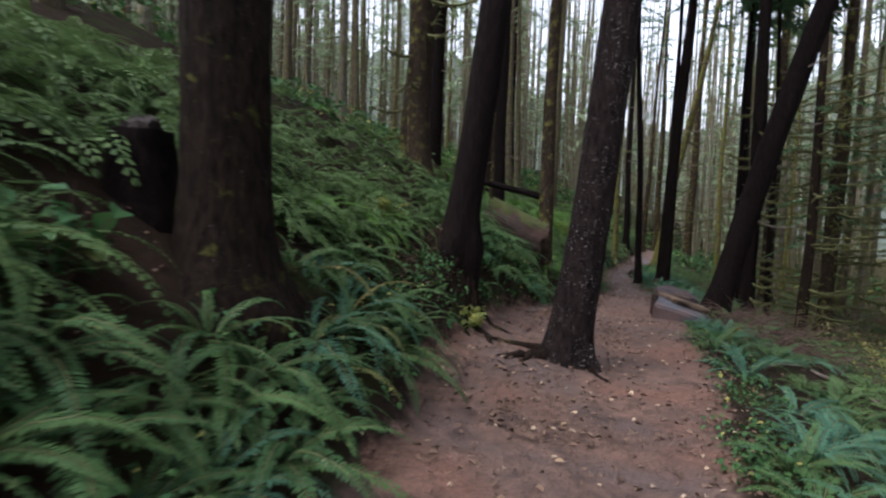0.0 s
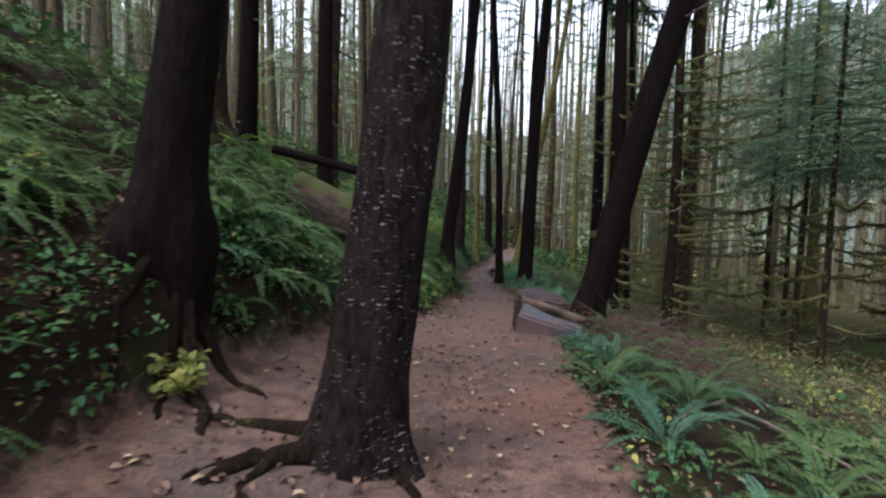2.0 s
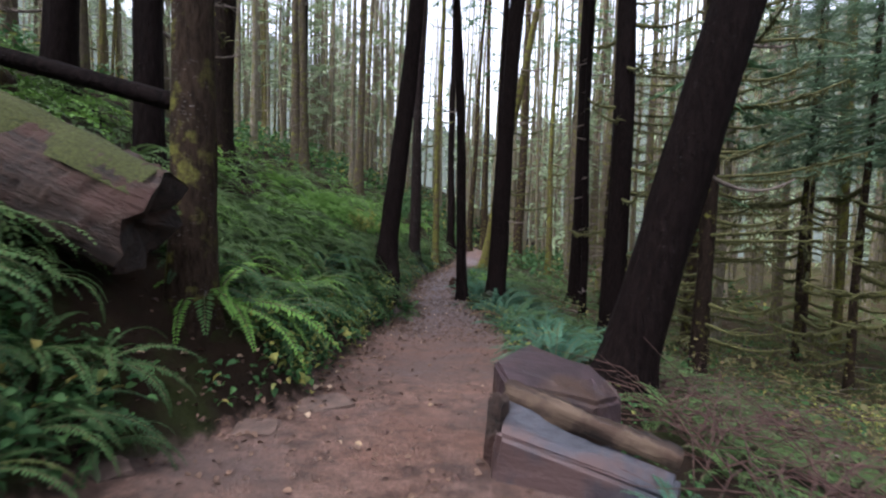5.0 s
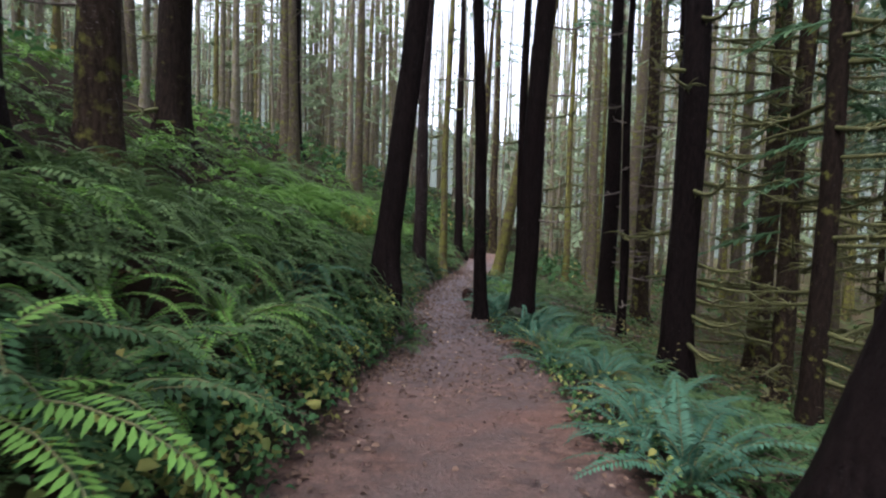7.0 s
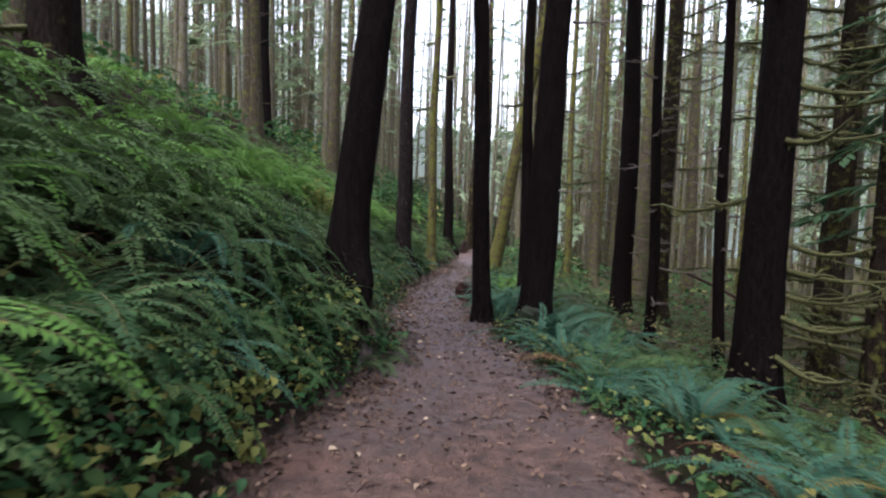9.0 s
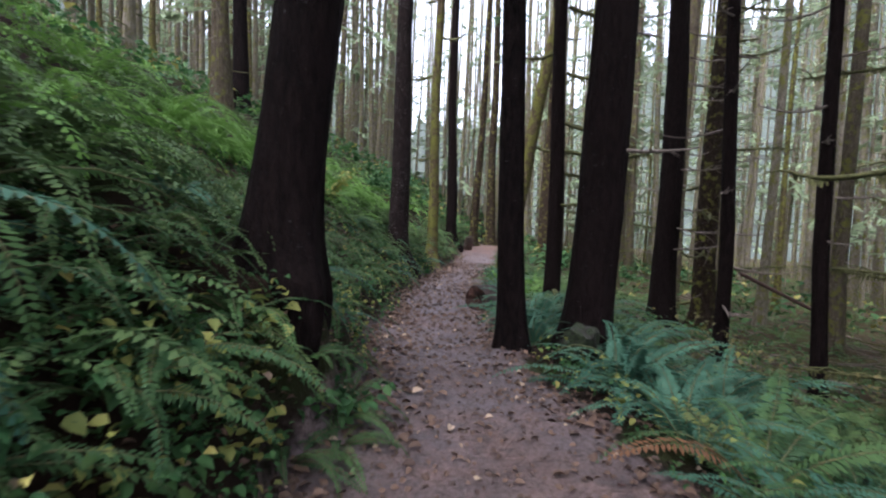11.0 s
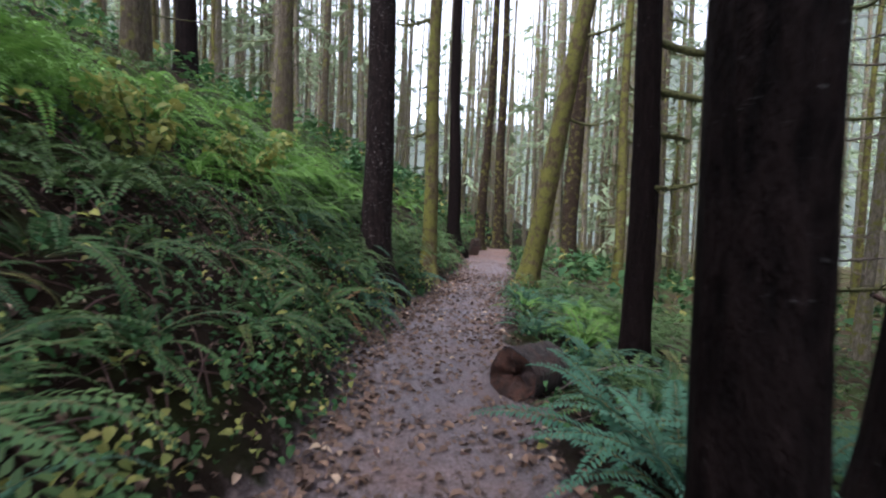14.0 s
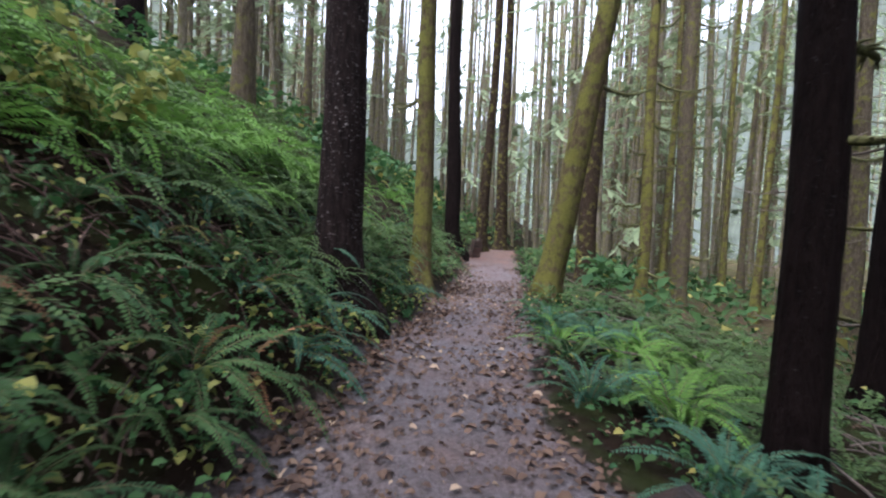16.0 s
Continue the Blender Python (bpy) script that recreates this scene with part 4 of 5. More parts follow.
timber((4.56, 10.90, -0.20), (5.34, 10.24, -0.43), 0.13, 0.13, "weathered split timber resting on the slate slab")
tagged(rock("mossy_post", pose(4.47, 10.83, -0.42, 8, -6, 30), (0.09, 0.10, 0.46), LOG_BARK, 8, "", "post"), "short mossy wooden stake beside the slab", "stake")

for i, (s_, d_, d, h) in enumerate(((9.5, 0.2, 0.32, 0.12), (9.15, 0.3, 0.26, 0.10), (10.3, 0.18, 0.34, 0.14), (11.3, 0.1, 0.26, 0.16), (12.3, 0.12, 0.40, 0.10), (13.0, 0.2, 0.5, 0.08), (8.2, 0.3, 0.26, 0.10), (6.9, 0.35, 0.22, 0.10))):
    x, y = place(s_, float(uphill_edge(s_)) + d_)
    rock("stone", pose(x, y, ground_at(x, y) - h * 0.28, 0, 0, 40 * i), (d, d * 0.75, h), STONE, 30 + i, "half-buried brown stone at the trail edge", "stone", 4, 0.07, "stones along the bank foot")

# ---- ferns ----
def frond_template(length, pairs, seed, rise=55, bend=95, width=0.13):
    """An arching frond along +x with paired pinnae, as leaf and stem arrays."""
    rng = np.random.RandomState(seed)
    n = pairs + 4
    k = np.linspace(0, 1, n)
    ang = np.radians(rise - bend * k ** 1.15)
    step = length / n
    px, pz = np.cumsum(np.cos(ang)) * step, np.cumsum(np.sin(ang)) * step
    side = 0.06 * length * np.sin(k * 2.2 + rng.uniform(0, 6)) * k
    pts = np.stack([px, side, pz], 1)
    stem = tube(pts[::6], (0.0055 * (1.1 - k) * length + 0.0012)[::6], 3)
    g = Geo()
    for i in range(3, n):
        f = (i - 3) / (n - 3)
        L = width * length * (min(1.0, 0.45 + 2.6 * f) * (1 - f) ** 0.62 + 0.03) * rng.uniform(0.85, 1.1)
        d = np.array([math.cos(ang[i]), 0, math.sin(ang[i])])
        up = np.array([-math.sin(ang[i]), 0, math.cos(ang[i])])
        for sgn in (-1, 1):
            out = np.array([0, sgn, 0]) * 0.93 + d * rng.uniform(0.2, 0.42) - up * rng.uniform(0.02, 0.30)
            w = d * step * 0.52
            b = pts[i]
            g.add([b - w * 0.55, b + out * L * 0.55 - w * 0.75 + up * 0.006, b + out * L, b + out * L * 0.45 + w * 0.9 + up * 0.006], [(0, 1, 2, 3)])
    return g.arrays(), stem


FRONDS = [frond_template(1.0, p, 100 + i, rise, bend, w) for i, (p, rise, bend, w) in enumerate(((32, 62, 95, 0.115), (30, 50, 85, 0.12), (33, 70, 120, 0.105), (29, 40, 70, 0.125), (32, 55, 110, 0.11)))]


def frond_mesh(i, material):
    (lv, lf), (sv, sf) = FRONDS[i]
    me = Geo().add(lv, lf).add(sv, sf).mesh("frond", material)
    me.materials.append(FERN_STEM)
    idx = np.zeros(len(me.polygons), np.int32)
    idx[len(lf):] = 1
    me.polygons.foreach_set("material_index", idx)
    return me


FROND_MESHES = {m.name: [frond_mesh(i, m) for i in range(len(FRONDS))] for m in (FERN, FERN_COOL, FERN_LIGHT, FERN_DEAD)}


def fern(x, y, size, rng, material=FERN, count=12, fall=None, lift=0.0):
    """A sword fern: fronds round a crown, longest towards the fall of the slope (a bearing in degrees)."""
    root = thing("sword_fern", pose(x, y, ground_at(x, y) - 0.02 + lift, 0, 0, 0), FERN_LABELS[material.name], "fern", "sword ferns beside the trail")
    for i in range(count):
        b = 360 * i / count + rng.uniform(-16, 16)
        k = 1.0 if fall is None else 0.82 + 0.28 * math.cos(radians(b - fall))
        tilt = rng.uniform(-14, 16) + (-9 if fall is None else 22 * math.cos(radians(b - fall)))
        mat = FERN_DEAD if rng.uniform() < 0.008 else material
        L = size * k * rng.uniform(0.8, 1.12)
        piece("frond", FROND_MESHES[mat.name][rng.randint(len(FRONDS))], root, pose(0.02 * math.cos(radians(b)), 0.02 * math.sin(radians(b)), 0, rng.uniform(-18, 18), tilt, b) @ Matrix.Scale(L, 4))
    return root


FERN_LABELS = {FERN_LIGHT.name: "bright yellow-green fern with long arching fronds", FERN.name: "green sword fern with arching fronds on the slope", FERN_COOL.name: "blue-green sword fern with broad arching fronds"}
DOWN = -math.degrees(math.atan2(AX, AY))
rng = np.random.RandomState(21)
SOLID = NEAR_TREES + [(2.3, 12.2), (1.5, 12.35), (5.0, 11.1), (4.9, 10.5), (9.0, 24.2)]


def clear(x, y, gap):
    return all((x - a) ** 2 + (y - b) ** 2 > gap * gap for a, b in SOLID)


BACK_ROWS = {False: [[] for _ in FRONDS], True: [[] for _ in FRONDS]}


def back_row(x, y, size, bright, count):
    """A fern of the crowded back rows, gathered with its neighbours."""
    z = ground_at(x, y) - 0.02
    for i in range(count):
        b = 360 * i / count + rng.uniform(-16, 16)
        c = math.cos(radians(b - DOWN))
        m = pose(x, y, z, rng.uniform(-18, 18), rng.uniform(-14, 16) + 22 * c, b) @ Matrix.Scale(size * (0.82 + 0.28 * c) * rng.uniform(0.8, 1.12), 4)
        BACK_ROWS[bright][rng.randint(len(FRONDS))].append(np.array(m))


def fern_bed(n, s0, s1, d0, d1, lo, hi, gap, left=True, cool=0.15, count=(10, 14), light=0.0):
    made, tries = 0, 0
    while made < n and tries < 40 * n:
        tries += 1
        s = rng.uniform(s0, s1)
        d = rng.uniform(d0, d1)
        u = uphill_edge(s) - d if left else downhill_edge(s) + d
        x, y = place(s, u)
        if left and 1.9 < s < 4.3 and 0.75 < d < 2.3:
            continue
        if left and 5.6 < s < 7.4 and d < 0.95:
            continue
        if left and 21.3 < s < 27 and (0.7 if s > 23.2 else 0.15) < d < 2.4 and rng.uniform() < 0.65:
            continue
        if not clear(x, y, 0.32) or any((x - a) ** 2 + (y - b) ** 2 < gap * gap for a, b in PLANTED):
            continue
        PLANTED.append((x, y))
        size = rng.uniform(lo, hi)
        if d > 1.35:
            back_row(x, y, size, rng.uniform() < light, rng.randint(*count))
            made += 1
            continue
        fern(x, y, size, rng, FERN_LIGHT if rng.uniform() < light else FERN_COOL if rng.uniform() < cool else FERN, rng.randint(*count), DOWN if left else None)
        made += 1


PLANTED = []
for x, y, size, material in ((5.11, 9.53, 0.8, FERN_COOL), (5.35, 8.95, 0.75, FERN_COOL), (6.6, 9.7, 0.85, FERN), (5.85, 8.35, 0.85, FERN_COOL), (3.95, 5.55, 0.75, FERN_COOL), (4.0, 4.75, 0.8, FERN_COOL), (8.72, 20.9, 0.6, FERN_COOL), (9.7, 20.7, 0.95, FERN_COOL), (10.6, 21.0, 1.0, FERN_COOL), (10.35, 24.3, 0.6, FERN_COOL), (8.6, 18.7, 0.75, FERN_COOL), (9.3, 18.2, 0.8, FERN_COOL), (9.6, 16.8, 0.9, FERN_COOL), (11.2, 26.9, 0.9, FERN_LIGHT), (10.8, 25.7, 0.9, FERN), (9.35, 24.05, 0.6, FERN_COOL), (-1.4, 3.1, 0.85, FERN), (-1.35, 4.6, 0.8, FERN)):
    PLANTED.append((x, y))
    fern(x, y, size, rng, material, 14, DOWN)
fern_bed(26, 0.4, 4.6, 0.15, 1.5, 0.6, 0.95, 0.27, cool=0.1, count=(12, 17))
fern_bed(44, 0.2, 6.0, 2.3, 5.2, 0.8, 1.25, 0.36, cool=0.05, count=(12, 16))
fern_bed(26, 4.0, 7.0, 0.2, 1.9, 0.55, 0.9, 0.27, cool=0.1, count=(12, 17), light=0.12)
fern_bed(22, 7.7, 11.8, 0.3, 1.9, 0.5, 0.8, 0.28, cool=0.1, count=(12, 16))
fern_bed(18, 8.2, 11.6, 0.03, 0.6, 0.45, 0.7, 0.24, cool=0.15, count=(12, 16))
fern_bed(7, 11.0, 11.9, 0.9, 2.6, 0.75, 1.0, 0.25, cool=0.0, count=(13, 17))
fern_bed(9, 8.8, 11.2, 0.5, 1.7, 0.8, 1.05, 0.25, cool=0.0, count=(13, 17))
fern_bed(14, 16.8, 20.0, 0.25, 0.9, 0.5, 0.8, 0.3, cool=0.12, count=(12, 16))
fern_bed(52, 13.2, 20.0, 0.6, 2.6, 0.8, 1.25, 0.3, cool=0.14, count=(12, 17), light=0.06)
fern_bed(30, 20.6, 25.5, 0.2, 2.0, 0.45, 0.75, 0.3, cool=0.3, count=(12, 16))
fern_bed(28, 25.5, 31.0, 0.15, 1.5, 0.45, 0.75, 0.3, cool=0.3, count=(12, 16))
fern_bed(14, 25.5, 31.5, 1.4, 2.8, 0.85, 1.2, 0.35, cool=0.0, count=(13, 17), light=1.0)
fern_bed(6, 22, 25.5, 2.2, 3.2, 0.85, 1.2, 0.35, cool=0.0, count=(13, 17), light=1.0)
fern_bed(16, 2.0, 8.0, 0.2, 1.5, 0.45, 0.75, 0.33, False, 0.55, count=(11, 15))
fern_bed(8, 8.0, 11.5, 0.2, 1.2, 0.45, 0.7, 0.35, False, 0.6, count=(11, 15))
fern_bed(24, 13.8, 20.0, 0.25, 1.8, 0.75, 1.1, 0.33, False, 0.7, count=(12, 16))
fern_bed(28, 20.0, 25.5, 0.35, 2.0, 0.75, 1.15, 0.33, False, 0.9, count=(12, 16))
fern_bed(26, 25.5, 31.0, 0.15, 1.8, 0.5, 0.85, 0.33, False, 0.8, count=(12, 16), light=0.4)

# ferns over the rotten log and at the crest of the bank
r_ = np.random.RandomState(77)
for x, y, size in ((1.3, 11.72, 0.85), (1.0, 11.85, 0.95), (0.72, 12.3, 0.9), (0.85, 12.62, 0.8), (0.55, 11.95, 1.0), (0.15, 12.15, 1.05), (-0.25, 12.3, 1.05), (0.3, 12.75, 1.0), (0.75, 12.55, 0.85), (-0.2, 12.9, 1.1), (0.75, 11.5, 0.9), (0.2, 11.6, 1.0)):
    fern(x, y, size, r_, FERN, 15, DOWN)
for x, y, size in ((5.72, 19.25, 0.42), (5.98, 19.3, 0.38), (6.05, 19.6, 0.45), (5.95, 20.0, 0.5), (5.5, 19.05, 0.36), (5.9, 19.08, 0.5), (5.62, 18.98, 0.55)):
    fern(x, y, size, r_, FERN, 12, DOWN)
for s_, d in ((23.6, 2.7), (24.3, 3.1), (24.9, 2.6), (25.4, 3.4), (26.0, 2.9), (26.7, 3.3), (27.3, 2.8), (28.1, 3.2), (23.9, 3.9), (25.1, 4.2), (26.4, 4.1)):
    x, y = place(s_, float(uphill_edge(s_)) - d)
    if clear(x, y, 0.35):
        back_row(x, y, r_.uniform(1.1, 1.4), r_.uniform() < 0.7, 15)

# the thicket behind: too many ferns to count
lean_fronds = [frond_template(1.0, n_, 140 + i, r_, b_, w_)[0] for i, (n_, w_, r_, b_) in enumerate(((9, 0.14, 60, 95), (9, 0.14, 45, 80), (9, 0.14, 68, 115), (16, 0.12, 60, 95), (16, 0.12, 48, 85), (16, 0.12, 68, 115)))]
mats, bright_mats = [[] for _ in lean_fronds], [[] for _ in lean_fronds]


def thicket(n, s0, s1, d0, d1, lo, hi, left, fine=0):
    for _ in range(n):
        s, d = rng.uniform(s0, s1), d0 + (d1 - d0) * rng.uniform() ** 1.3
        u = uphill_edge(s) - d if left else downhill_edge(s) + d
        x, y = place(s, u)
        if left and 1.9 < s < 4.3 and 0.75 < d < 2.3:
            continue
        if left and 5.6 < s < 7.4 and d < 0.95:
            continue
        if not clear(x, y, 0.3) or (left and 21.3 < s < 27.5 and d < 2.6 and rng.uniform() < 0.7):
            continue
        size, z = rng.uniform(lo, hi), ground_at(x, y) - 0.02
        heap = bright_mats if left and s > 14 and d > 1.6 and rng.uniform() < 0.45 else mats
        for b in np.arange(0, 360, 40 if d < 4.5 else 72):
            bb = b + rng.uniform(-15, 15)
            kk = 0.85 + 0.25 * math.cos(radians(bb - DOWN))
            m = pose(x, y, z, rng.uniform(-15, 15), rng.uniform(-12, 14) + 18 * math.cos(radians(bb - DOWN)), bb) @ Matrix.Scale(size * kk * rng.uniform(0.8, 1.1), 4)
            heap[rng.randint(3) + 3 * int(fine or (left and d < 2.3 and s > -1))].append(np.array(m))


thicket(430, -1, 33, 1.4, 5.0, 0.6, 1.0, True)
thicket(120, -1, 12, 0.9, 2.4, 0.5, 0.8, True, 1)
thicket(150, 13, 31, 0.5, 2.0, 0.5, 0.8, True, 1)
thicket(70, 1, 13, 0.7, 2.8, 0.4, 0.75, False, 1)
thicket(90, 13, 31, 0.6, 2.4, 0.6, 0.95, False, 1)
thicket(240, -1, 40, 4.0, 11, 0.7, 1.15, True)
thicket(200, 30, 52, 0.2, 6, 0.6, 1.0, True)
thicket(170, -3, 14, 2.0, 9, 0.5, 0.9, False)
thicket(240, 13, 36, 1.4, 9, 0.5, 0.95, False)
thicket(130, 31, 52, 0.3, 6, 0.5, 0.9, False)
thicket(160, 20, 70, 7, 26, 0.8, 1.3, False)
thicket(220, 2, 62, 9, 30, 0.8, 1.3, True)
g = Geo()
for t, m in zip(lean_fronds + [f[0] for f in FRONDS], mats + BACK_ROWS[False]):
    if m:
        g.stamp(t, m)
gb = Geo()
for t, m in zip(lean_fronds + [f[0] for f in FRONDS], bright_mats + BACK_ROWS[True]):
    if m:
        gb.stamp(t, m)
tagged(new("bright_fern_thicket", gb.mesh("bright_fern_thicket", FERN_LIGHT_MASS)), "bright yellow-green ferns crowding the crest of the bank", "ferns", kind="stuff")
tagged(new("fern_thicket", g.mesh("fern_thicket", FERN_MASS)), "dense green sword ferns covering the slopes", "ferns", kind="stuff")

# ---- leafy groundcover, shrubs, litter ----
def leaf_template(l, w, fold=0.25, droop=0.3):
    side = [(0.28 * l, w * 0.44, fold * w * 0.8), (0.66 * l, w * 0.40, fold * w * 0.8 - 0.3 * droop * l), (0.93 * l, w * 0.08, -0.9 * droop * l)]
    v = [(0, 0, 0), (0.5 * l, 0, -0.1 * droop * l), (l, 0, -droop * l)] + side + [(x, -y, z) for x, y, z in side]
    return np.array(v), np.array([(0, 1, 4, 3), (1, 2, 5, 4), (0, 6, 7, 1), (1, 7, 8, 2)])


FLAT_LEAF = np.array([(0, 0, 0), (0.5, 0.34, 0.06), (1, 0, -0.25), (0.5, 0, -0.03), (0.5, -0.34, 0.06)]), np.array([(0, 3, 2, 1), (0, 4, 2, 3)])


def leafy(n, s0, s1, d0, d1, lo, hi, left, out, per=6, hmax=0.22):
    for _ in range(n):
        s = rng.uniform(s0, s1)
        d = rng.uniform(d0, d1)
        u = uphill_edge(s) - d if left else downhill_edge(s) + d
        x, y = place(s, u)
        if not clear(x, y, 0.42):
            continue
        z = ground_at(x, y)
        for _ in range(per):
            a, rr, h = rng.uniform(0, 360), rng.uniform(0, 0.16), rng.uniform(0.02, hmax)
            out.append(np.array(pose(x + rr * math.cos(a), y + rr * math.sin(a), z + h, rng.uniform(-30, 30), rng.uniform(-25, 35), rng.uniform(0, 360)) @ Matrix.Scale(rng.uniform(lo, hi), 4)))


cover = []
leafy(480, 13, 32, -0.05, 0.75, 0.03, 0.075, True, cover, 9)
leafy(240, 13, 32, 0.3, 2.2, 0.03, 0.075, True, cover, 9, 0.3)
leafy(130, 9.3, 13, 0.05, 1.0, 0.04, 0.09, True, cover)
leafy(160, 0, 6, 0.0, 1.0, 0.03, 0.07, True, cover)
leafy(190, 13, 19.3, -0.02, 0.5, 0.045, 0.095, True, cover, 9, 0.34)
leafy(260, 2, 13, -0.05, 0.7, 0.03, 0.07, False, cover, 7, 0.12)
leafy(330, 13, 33, -0.05, 0.9, 0.03, 0.08, False, cover, 7, 0.2)
leafy(220, 7.6, 11.5, 0.0, 0.7, 0.05, 0.10, True, cover, 9, 0.3)
leafy(160, 18.8, 22, 0.0, 0.6, 0.03, 0.06, True, cover, 9, 0.25)
leafy(120, 5.0, 7.6, 0.0, 0.5, 0.04, 0.08, True, cover, 7, 0.2)
leafy(300, 21, 28.5, 0.05, 2.6, 0.025, 0.055, True, cover, 8, 0.25)
leafy(160, 30, 46, 0, 1.5, 0.06, 0.14, True, cover)
leafy(160, 30, 46, 0, 1.5, 0.06, 0.14, False, cover)
far_cover = []
leafy(700, 38, 75, 0.2, 14, 0.2, 0.45, True, far_cover, 5, 1.0)
leafy(700, 34, 75, 1.0, 16, 0.2, 0.45, False, far_cover, 5, 1.0)
leafy(500, 8, 40, 5, 14, 0.12, 0.3, True, far_cover, 5, 0.8)
leafy(700, 4, 38, 3, 13, 0.06, 0.16, False, far_cover, 6, 0.5)
tagged(new("groundcover", Geo().stamp(leaf_template(1, 0.75), cover).stamp(FLAT_LEAF, far_cover).mesh("groundcover", LEAF_COVER)), "low green and yellowing leafy plants along the trail edge", "groundcover", kind="stuff")

yellow = []
leafy(70, 13, 20.5, -0.02, 0.5, 0.05, 0.10, True, yellow, 8, 0.28)
leafy(130, 20.5, 32, -0.05, 0.45, 0.035, 0.075, True, yellow, 6, 0.2)
leafy(22, 21, 28, 0.4, 2.3, 0.04, 0.08, True, yellow, 6, 0.35)
leafy(60, 13, 24, 0.0, 0.9, 0.04, 0.08, False, yellow, 6, 0.3)
leafy(12, 8.0, 11.5, 0.0, 0.6, 0.05, 0.08, True, yellow, 6, 0.25)
tagged(new("yellowing_plants", Geo().stamp(leaf_template(1, 0.85, 0.2, 0.35), yellow).mesh("yellowing_plants", LEAF_YELLOW)), "yellowing broad-leaved plants along the bank foot", "groundcover", kind="stuff")

brown = []
leafy(1000, 3, 26, 2.6, 11, 0.05, 0.11, False, brown, 7, 0.8)
tagged(new("undergrowth", Geo().stamp(FLAT_LEAF, brown).mesh("undergrowth", LEAF_RUSSET)), "thin yellow-brown undergrowth on the downhill slope", "undergrowth", kind="stuff")

LEAF5 = leaf_template(1, 0.8, 0.15, 0.25)


def shrub(name, label, x, y, z, width, height, leaves, size, material, twig, seed, fall=0.0):
    r_ = np.random.RandomState(seed)
    root = thing(name, pose(x, y, z), label, "shrub")
    stems, m = Geo(), []
    for i in range(9):
        a, L = r_.uniform(0, 6.28), height * r_.uniform(0.6, 1.1)
        k = np.linspace(0, 1, 6)
        e = width * 0.5 * r_.uniform(0.3, 1)
        pts = np.stack([e * k * math.cos(a) + fall * k ** 2 * AY, e * k * math.sin(a) - fall * k ** 2 * AX, L * (k - 0.25 * k ** 2)], 1)
        stems.add(*tube(pts, 0.006 * (1.2 - k) + 0.001, 4))
        for _ in range(leaves // 9):
            t = r_.uniform(0.25, 1)
            p = np.array([np.interp(t, k, pts[:, j]) for j in range(3)]) + r_.uniform(-0.06, 0.06, 3)
            m.append(np.array(pose(*p, r_.uniform(-40, 40), r_.uniform(-15, 45), r_.uniform(0, 360)) @ Matrix.Scale(size * r_.uniform(0.6, 1.2), 4)))
    tagged(piece("stemwork", stems.mesh("stemwork", twig, True), root), kind="stuff")
    tagged(piece("foliage", Geo().stamp(LEAF5, m).mesh("foliage", material), root), kind="stuff")
    return root


def shrub_on(label, s, u, *args, lift=0.0, **kw):
    x, y = place(s, u)
    return shrub("shrub", label, x, y, ground_at(x, y) + lift, *args, **kw)


shrub("shrub", "small yellow-leaved shrub at the bank foot", 0.45, 7.22, ground_at(0.45, 7.22), 0.6, 0.36, 170, 0.09, LEAF_YELLOW, TWIG_BROWN, 1)
shrub_on("yellow-green leafy shrub on the dark bank", 6.9, -3.3, 0.9, 0.6, 150, 0.10, LEAF_YELLOW, TWIG_BROWN, 2)
shrub_on("yellow-green leafy sapling on the bank", 25.6, -2.6, 1.2, 1.3, 280, 0.10, LEAF_YELLOW, TWIG_MOSS, 3)
shrub_on("pale yellow leafy sapling on the bank", 27.5, -2.5, 1.2, 1.1, 260, 0.10, LEAF_YELLOW, TWIG_MOSS, 4)
shrub_on("yellowing low plant at the bank foot", 13.9, -1.15, 0.35, 0.4, 70, 0.08, LEAF_YELLOW, TWIG_BROWN, 5)
shrub_on("yellowing low plant at the bank foot", 17.6, -1.2, 0.4, 0.35, 60, 0.085, LEAF_YELLOW, TWIG_BROWN, 6)
shrub_on("bright yellow-leaved low plant at the bank foot", 19.2, -1.15, 0.35, 0.3, 50, 0.10, LEAF_YELLOW, TWIG_BROWN, 7)
for i, (s_, u_) in enumerate(((10, 4.2), (12, 5.0), (8.5, 4.6), (14.5, 5.8), (11, 6.5), (13.2, 7.2), (16.5, 6.6))):
    shrub_on("sparse yellowing twiggy bush on the downhill slope", s_, u_, 1.5, 0.9, 190, 0.05, LEAF_YELLOW, TWIG_BROWN, 20 + i)
for i, (s_, u_) in enumerate(((36, -2.2), (39, -2.5), (33.5, -2.2), (42, 5.5), (38, 4.5), (45, -2))):
    shrub_on("pale green leafy bush by the far trail", s_, u_, 1.8, 1.4, 300, 0.13, LEAF_COVER, TWIG_MOSS, 40 + i)

shrub_on("broad-leaved green plant on the dark bank", 1.9, -2.75, 0.6, 0.7, 40, 0.17, LEAF_COVER, TWIG_BROWN, 60)
shrub_on("bright yellow-green leafy plant by the trail", 17.2, -1.1, 0.3, 0.32, 45, 0.10, LEAF_YELLOW, TWIG_BROWN, 61)
shrub("shrub", "low broad-leaved green plants at the foot of the dark trunk", 5.92, 19.28, ground_at(5.92, 19.28), 0.6, 0.22, 110, 0.08, LEAF_COVER, TWIG_BROWN, 62)
